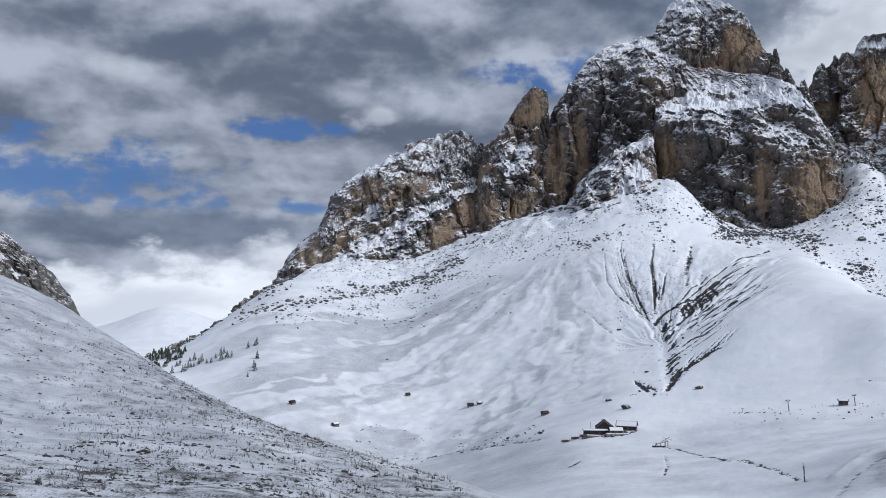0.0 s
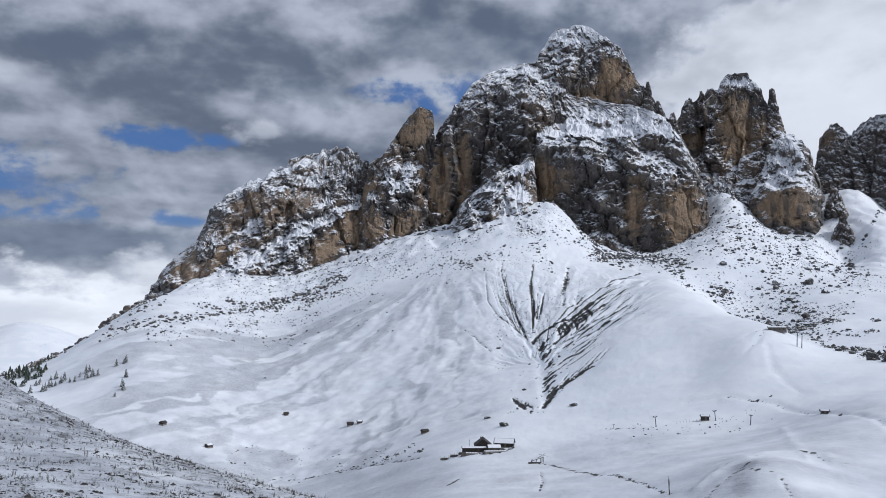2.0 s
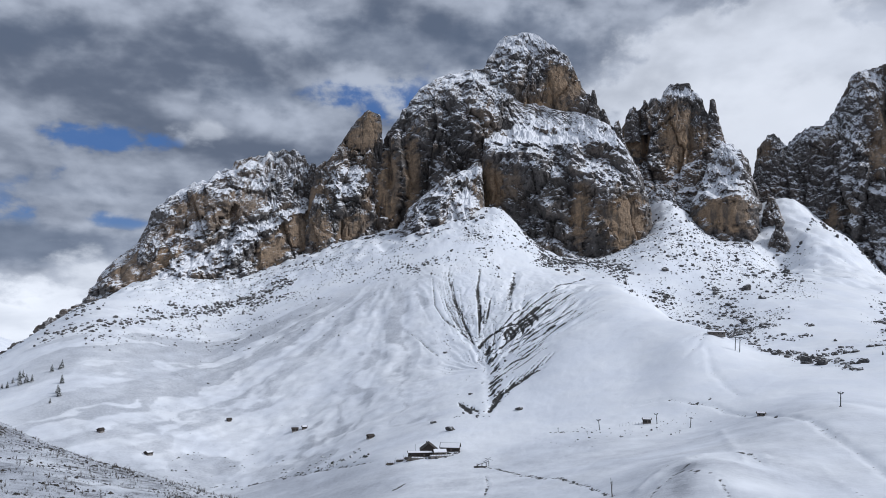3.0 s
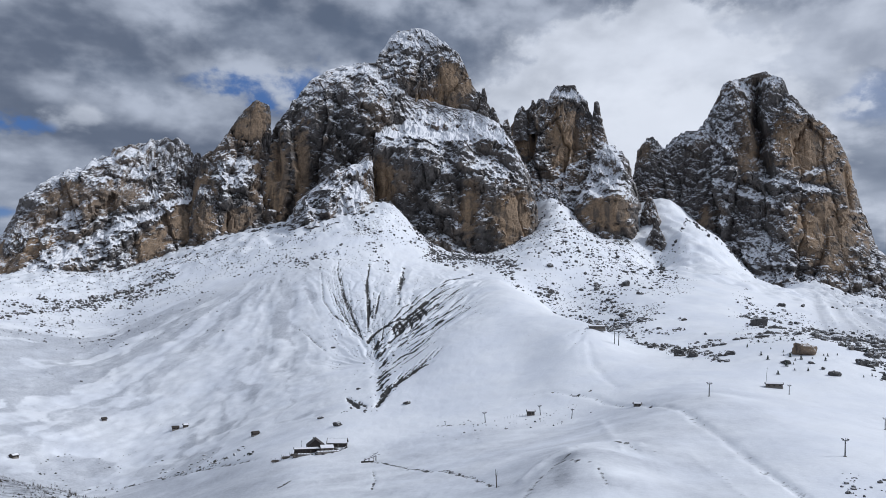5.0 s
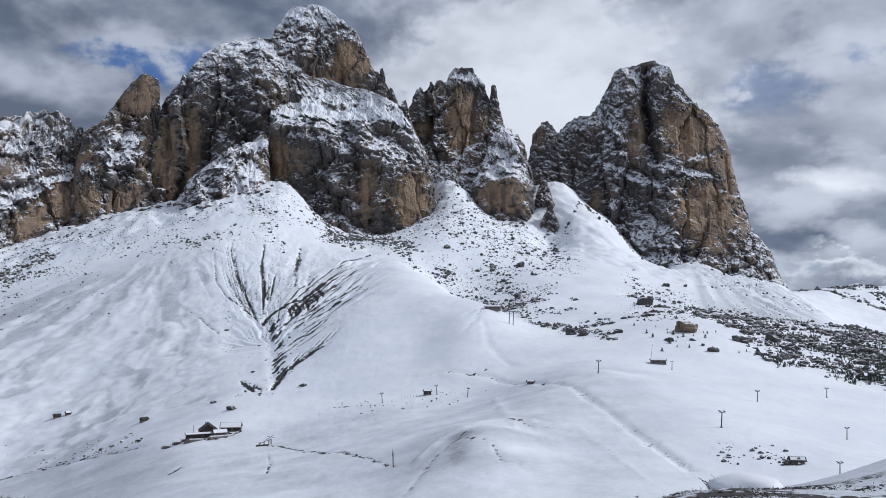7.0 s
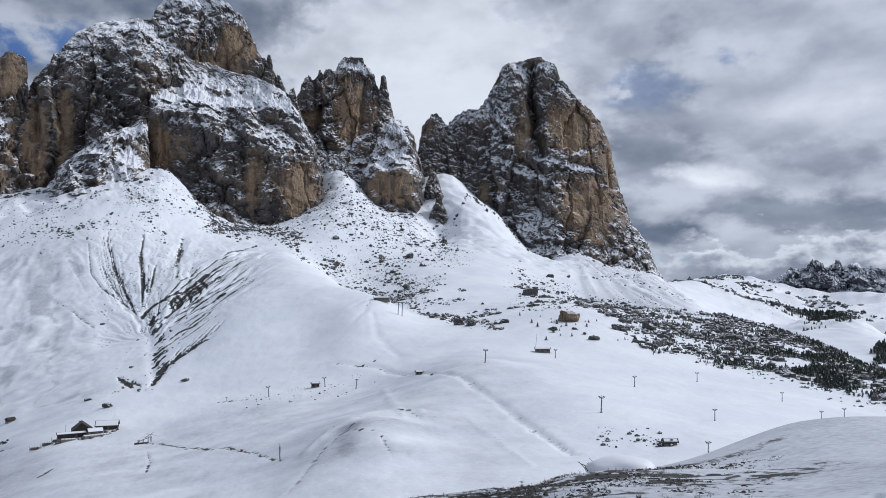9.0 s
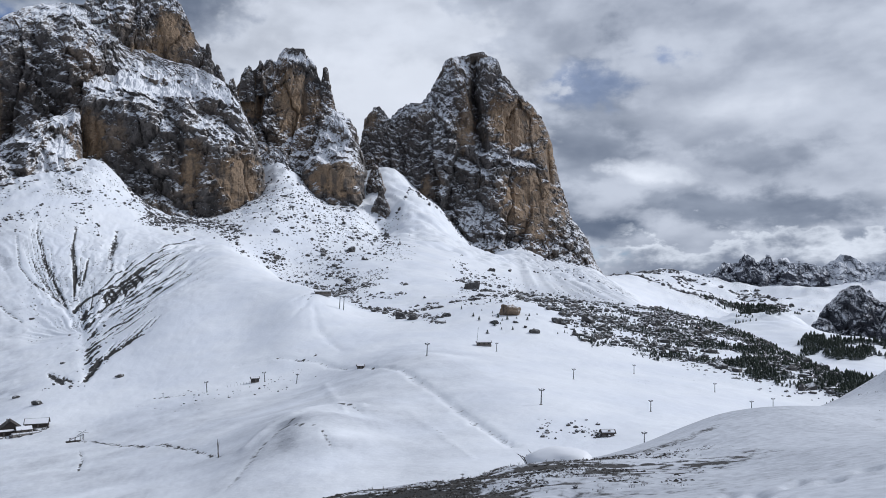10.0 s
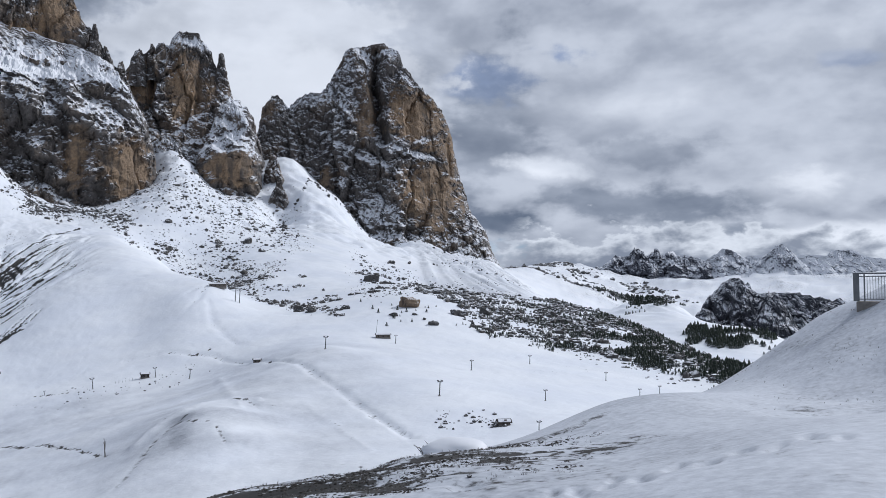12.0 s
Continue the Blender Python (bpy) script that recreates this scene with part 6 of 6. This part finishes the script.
chalet("tool_shed", stand(51.15, 314, 12), 4.5, 3, 1.6, 0.9, "small shed with snowy roof among stones", "hut", GREY_WOOD, windows=1)
for n in range(11):
    boulder(50.3 + 0.1 * n, 311 + (n * 5 % 9), 0.8 + 0.35 * (n % 4), "dark stone in a heap beside the shed", 120 + n, 0.7, "stones beside the shed")


# ---- lift pylons ----
def pylon(m, tall, label):
    hub = thing("lift_pylon", m, label, "pylon", "lift pylons")
    part("footing", box(B(), 0, 0, -0.8, 1.3, 1.3, 1.1, bevel=0.08), STONE, hub)
    part("pole", rod(B(), (0, 0, 0), (0, 0, tall), 0.31, 0.22, 12), STEEL, hub)
    part("crossarm", box(B(), 0, 0, tall - 0.4, 2.9, 0.3, 0.32, bevel=0.04), STEEL, hub)
    for side in (-1, 1):
        beam = part("sheave_beam", box(B(), side * 1.25, 0, tall + 0.05, 0.16, 2.8, 0.2, bevel=0.03), STEEL, hub)
        for y in (-1.1, -0.4, 0.4, 1.1):
            part("sheave", rod(B(), (side * 1.25 - 0.16, y, tall + 0.3), (side * 1.25 + 0.16, y, tall + 0.3), 0.26, None, 10), RUBBER, beam)
    part("walkway", box(B(), 0, 0.4, tall - 0.65, 2.6, 0.35, 0.05), STEEL, hub)
    ladder = B()
    for side in (-0.2, 0.2):
        rod(ladder, (side, -0.42, 0.6), (side, -0.34, tall - 0.4), 0.03, None, 5)
    for n in range(int(tall / 0.5)):
        rod(ladder, (-0.2, -0.42, 0.7 + n * 0.5), (0.2, -0.42, 0.7 + n * 0.5), 0.022, None, 4)
    part("ladder", ladder, STEEL, hub)
    part("lifting_frame", box(B(), 0, 0, tall, 0.14, 0.14, 1.0), STEEL, hub)
    return hub


PYLON_LABEL = "dark steel lift pylon with crossarm and sheaves"
first = pylon(stand(*PYLONS[0], 20, 0, 3), 8.0, PYLON_LABEL)
for (b, r), lean, size in zip(PYLONS[1:], (3.5, 3, 3, -5, -5), (0.88, 0.75, 0.75, 0.9, 0.85)):
    copy_thing(first, stand(b, r, 20, 0, lean)).scale = (size, size, size)
for (b, r), size in zip(FAR_PYLONS, (0.62, 0.7, 0.62, 0.6, 0.6, 0.55)):
    copy_thing(first, stand(b, r, 25, 0, 2)).scale = (size, size, size)
copy_thing(first, stand(29.27, 588, 70, 0, 14)).scale = (0.8, 0.8, 0.8)
copy_thing(first, stand(20.4, 629, 20, 0, -3)).scale = (0.5, 0.5, 0.4)
mast(stand(42.06, 639, 0, 0, 6), 12, "thin dark mast beside the lift shelter")


def portal(m, label):
    hub = thing("lift_portal", m, label, "pylon")
    for x in (-2.1, 2.1):
        leg = part("post", rod(B(), (x, 0, -0.8), (x, 0, 13.5), 0.42, 0.32, 12), STEEL, hub)
        part("sheave_beam", box(B(), x, 0, 13.9, 0.3, 3.4, 0.3, bevel=0.04), STEEL, leg)
    part("crossbeam", box(B(), 0, 0, 13.3, 9.6, 0.7, 0.6, bevel=0.06), STEEL, hub)
    part("brace", rod(B(), (-2.1, 0, 10.8), (2.1, 0, 13.2), 0.12, None, 6), STEEL, hub)


portal(stand(32.4, 838, 6, 0, 3), "twin-legged steel lift portal on the crest")


def dead_tree(m, label):
    hub = thing("dead_tree", m, label, "tree")
    part("trunk", rod(B(), (0, 0, -0.4), (-0.28, 0, 7.2), 0.24, 0.06, 9), BARK, hub)
    for z, dx, up in ((2.0, 0.5, 4.6), (3.4, 0.35, 2.4), (4.5, -0.4, 1.2), (1.2, -0.5, 0.8), (5.2, 0.3, 0.7)):
        part("branch", rod(B(), (-0.04 * z, 0, z), (-0.04 * z + dx, 0.15, z + up), 0.09, 0.02, 6), BARK, hub)


dead_tree(stand(24.04, 330, 0, 0, -1.5), "bare dead trunk standing in the snow meadow")


def stake(m):
    hub = thing("snow_stake", m, "thin wooden stake in the snow", "stake", "stakes by the lift")
    part("shaft", rod(B(), (0, 0, -0.4), (0, 0, 1.8), 0.07, 0.05, 6), DARK_WOOD, hub)
    part("cap", rod(B(), (0, 0, 1.78), (0, 0, 1.9), 0.075, 0.02, 6), DRIFT, hub)
    return hub


first = stake(stand(24.6, 610))
for n in range(1, 10):
    copy_thing(first, stand(24.6 + n * 0.21, 611 + n * 0.3, 0, 0, (n * 37 % 7) - 3))


# ---- railing on the bank ----
def railing(m, long, label):
    hub = thing("railing", m, label, "railing")
    part("platform", box(B(), long / 2 + 0.1, 0.95, -1.0, long, 2.0, 1.05, bevel=0.03), STONE, hub, "concrete platform edge")
    part("end_panel", box(B(), 0.11, 0, 0.06, 0.22, 0.05, 1.1, bevel=0.01), RAIL, hub)
    part("top_rail", rod(B(), (0, 0, 1.16), (long, 0, 1.16), 0.03, None, 10), RAIL, hub)
    part("bottom_rail", box(B(), long / 2, 0, 0.12, long, 0.03, 0.04), RAIL, hub)
    part("upper_rail", box(B(), long / 2, 0, 1.02, long, 0.03, 0.04), RAIL, hub)
    x = 0.4
    while x < long:
        post = round(x * 10) % 15 == 4
        bm = B()
        if post:
            box(bm, x, 0, 0.0, 0.05, 0.05, 1.15)
        else:
            rod(bm, (x, 0, 0.12), (x, 0, 1.02), 0.009, None, 6)
        part("post" if post else "bar", bm, RAIL, hub)
        x += 0.1


def on_bank(bearing, far, turn, lift):
    x, y = xy(bearing, far)
    return pose(float(x), float(y), ground_at(bearing, far) + lift, 0, 0, turn - bearing)


railing(on_bank(74.35, 36.0, -6, 0.42), 5.0, "grey metal railing with upright bars on a snowy bank")


def snow_mound(m, size, label):
    bm = B()
    bmesh.ops.create_icosphere(bm, subdivisions=4, radius=1.0)
    for v in bm.verts:
        p = v.co * (1 + 0.16 * noise.noise(v.co * 1.3))
        v.co = Vector((p.x * 1.5, p.y, max(p.z, -0.2) * 0.62)) * size
    for f in bm.faces:
        f.smooth = True
    hub = thing("snow_mound", m, label, "snow mound")
    part("snow", bm, DRIFT, hub)
    rng = np.random.RandomState(8)
    for n in range(14):
        a = rng.uniform(2.2, 4.6)
        root = Vector((math.cos(a) * 1.5, math.sin(a) * 0.9, 0)) * size
        part("twig", rod(B(), root, root + Vector((rng.uniform(-0.5, 0.2), rng.uniform(-0.2, 0.2), rng.uniform(0.15, 0.4))) * size, 0.012, 0.004, 5), BARK, hub)


snow_mound(stand(48.6, 18.5), 0.55, "rounded snow mound over a low shrub at the rim")
boulder(49.9, 11.6, 0.05, "dark stone in trodden snow", 201, 0.7, "stones at the rim")
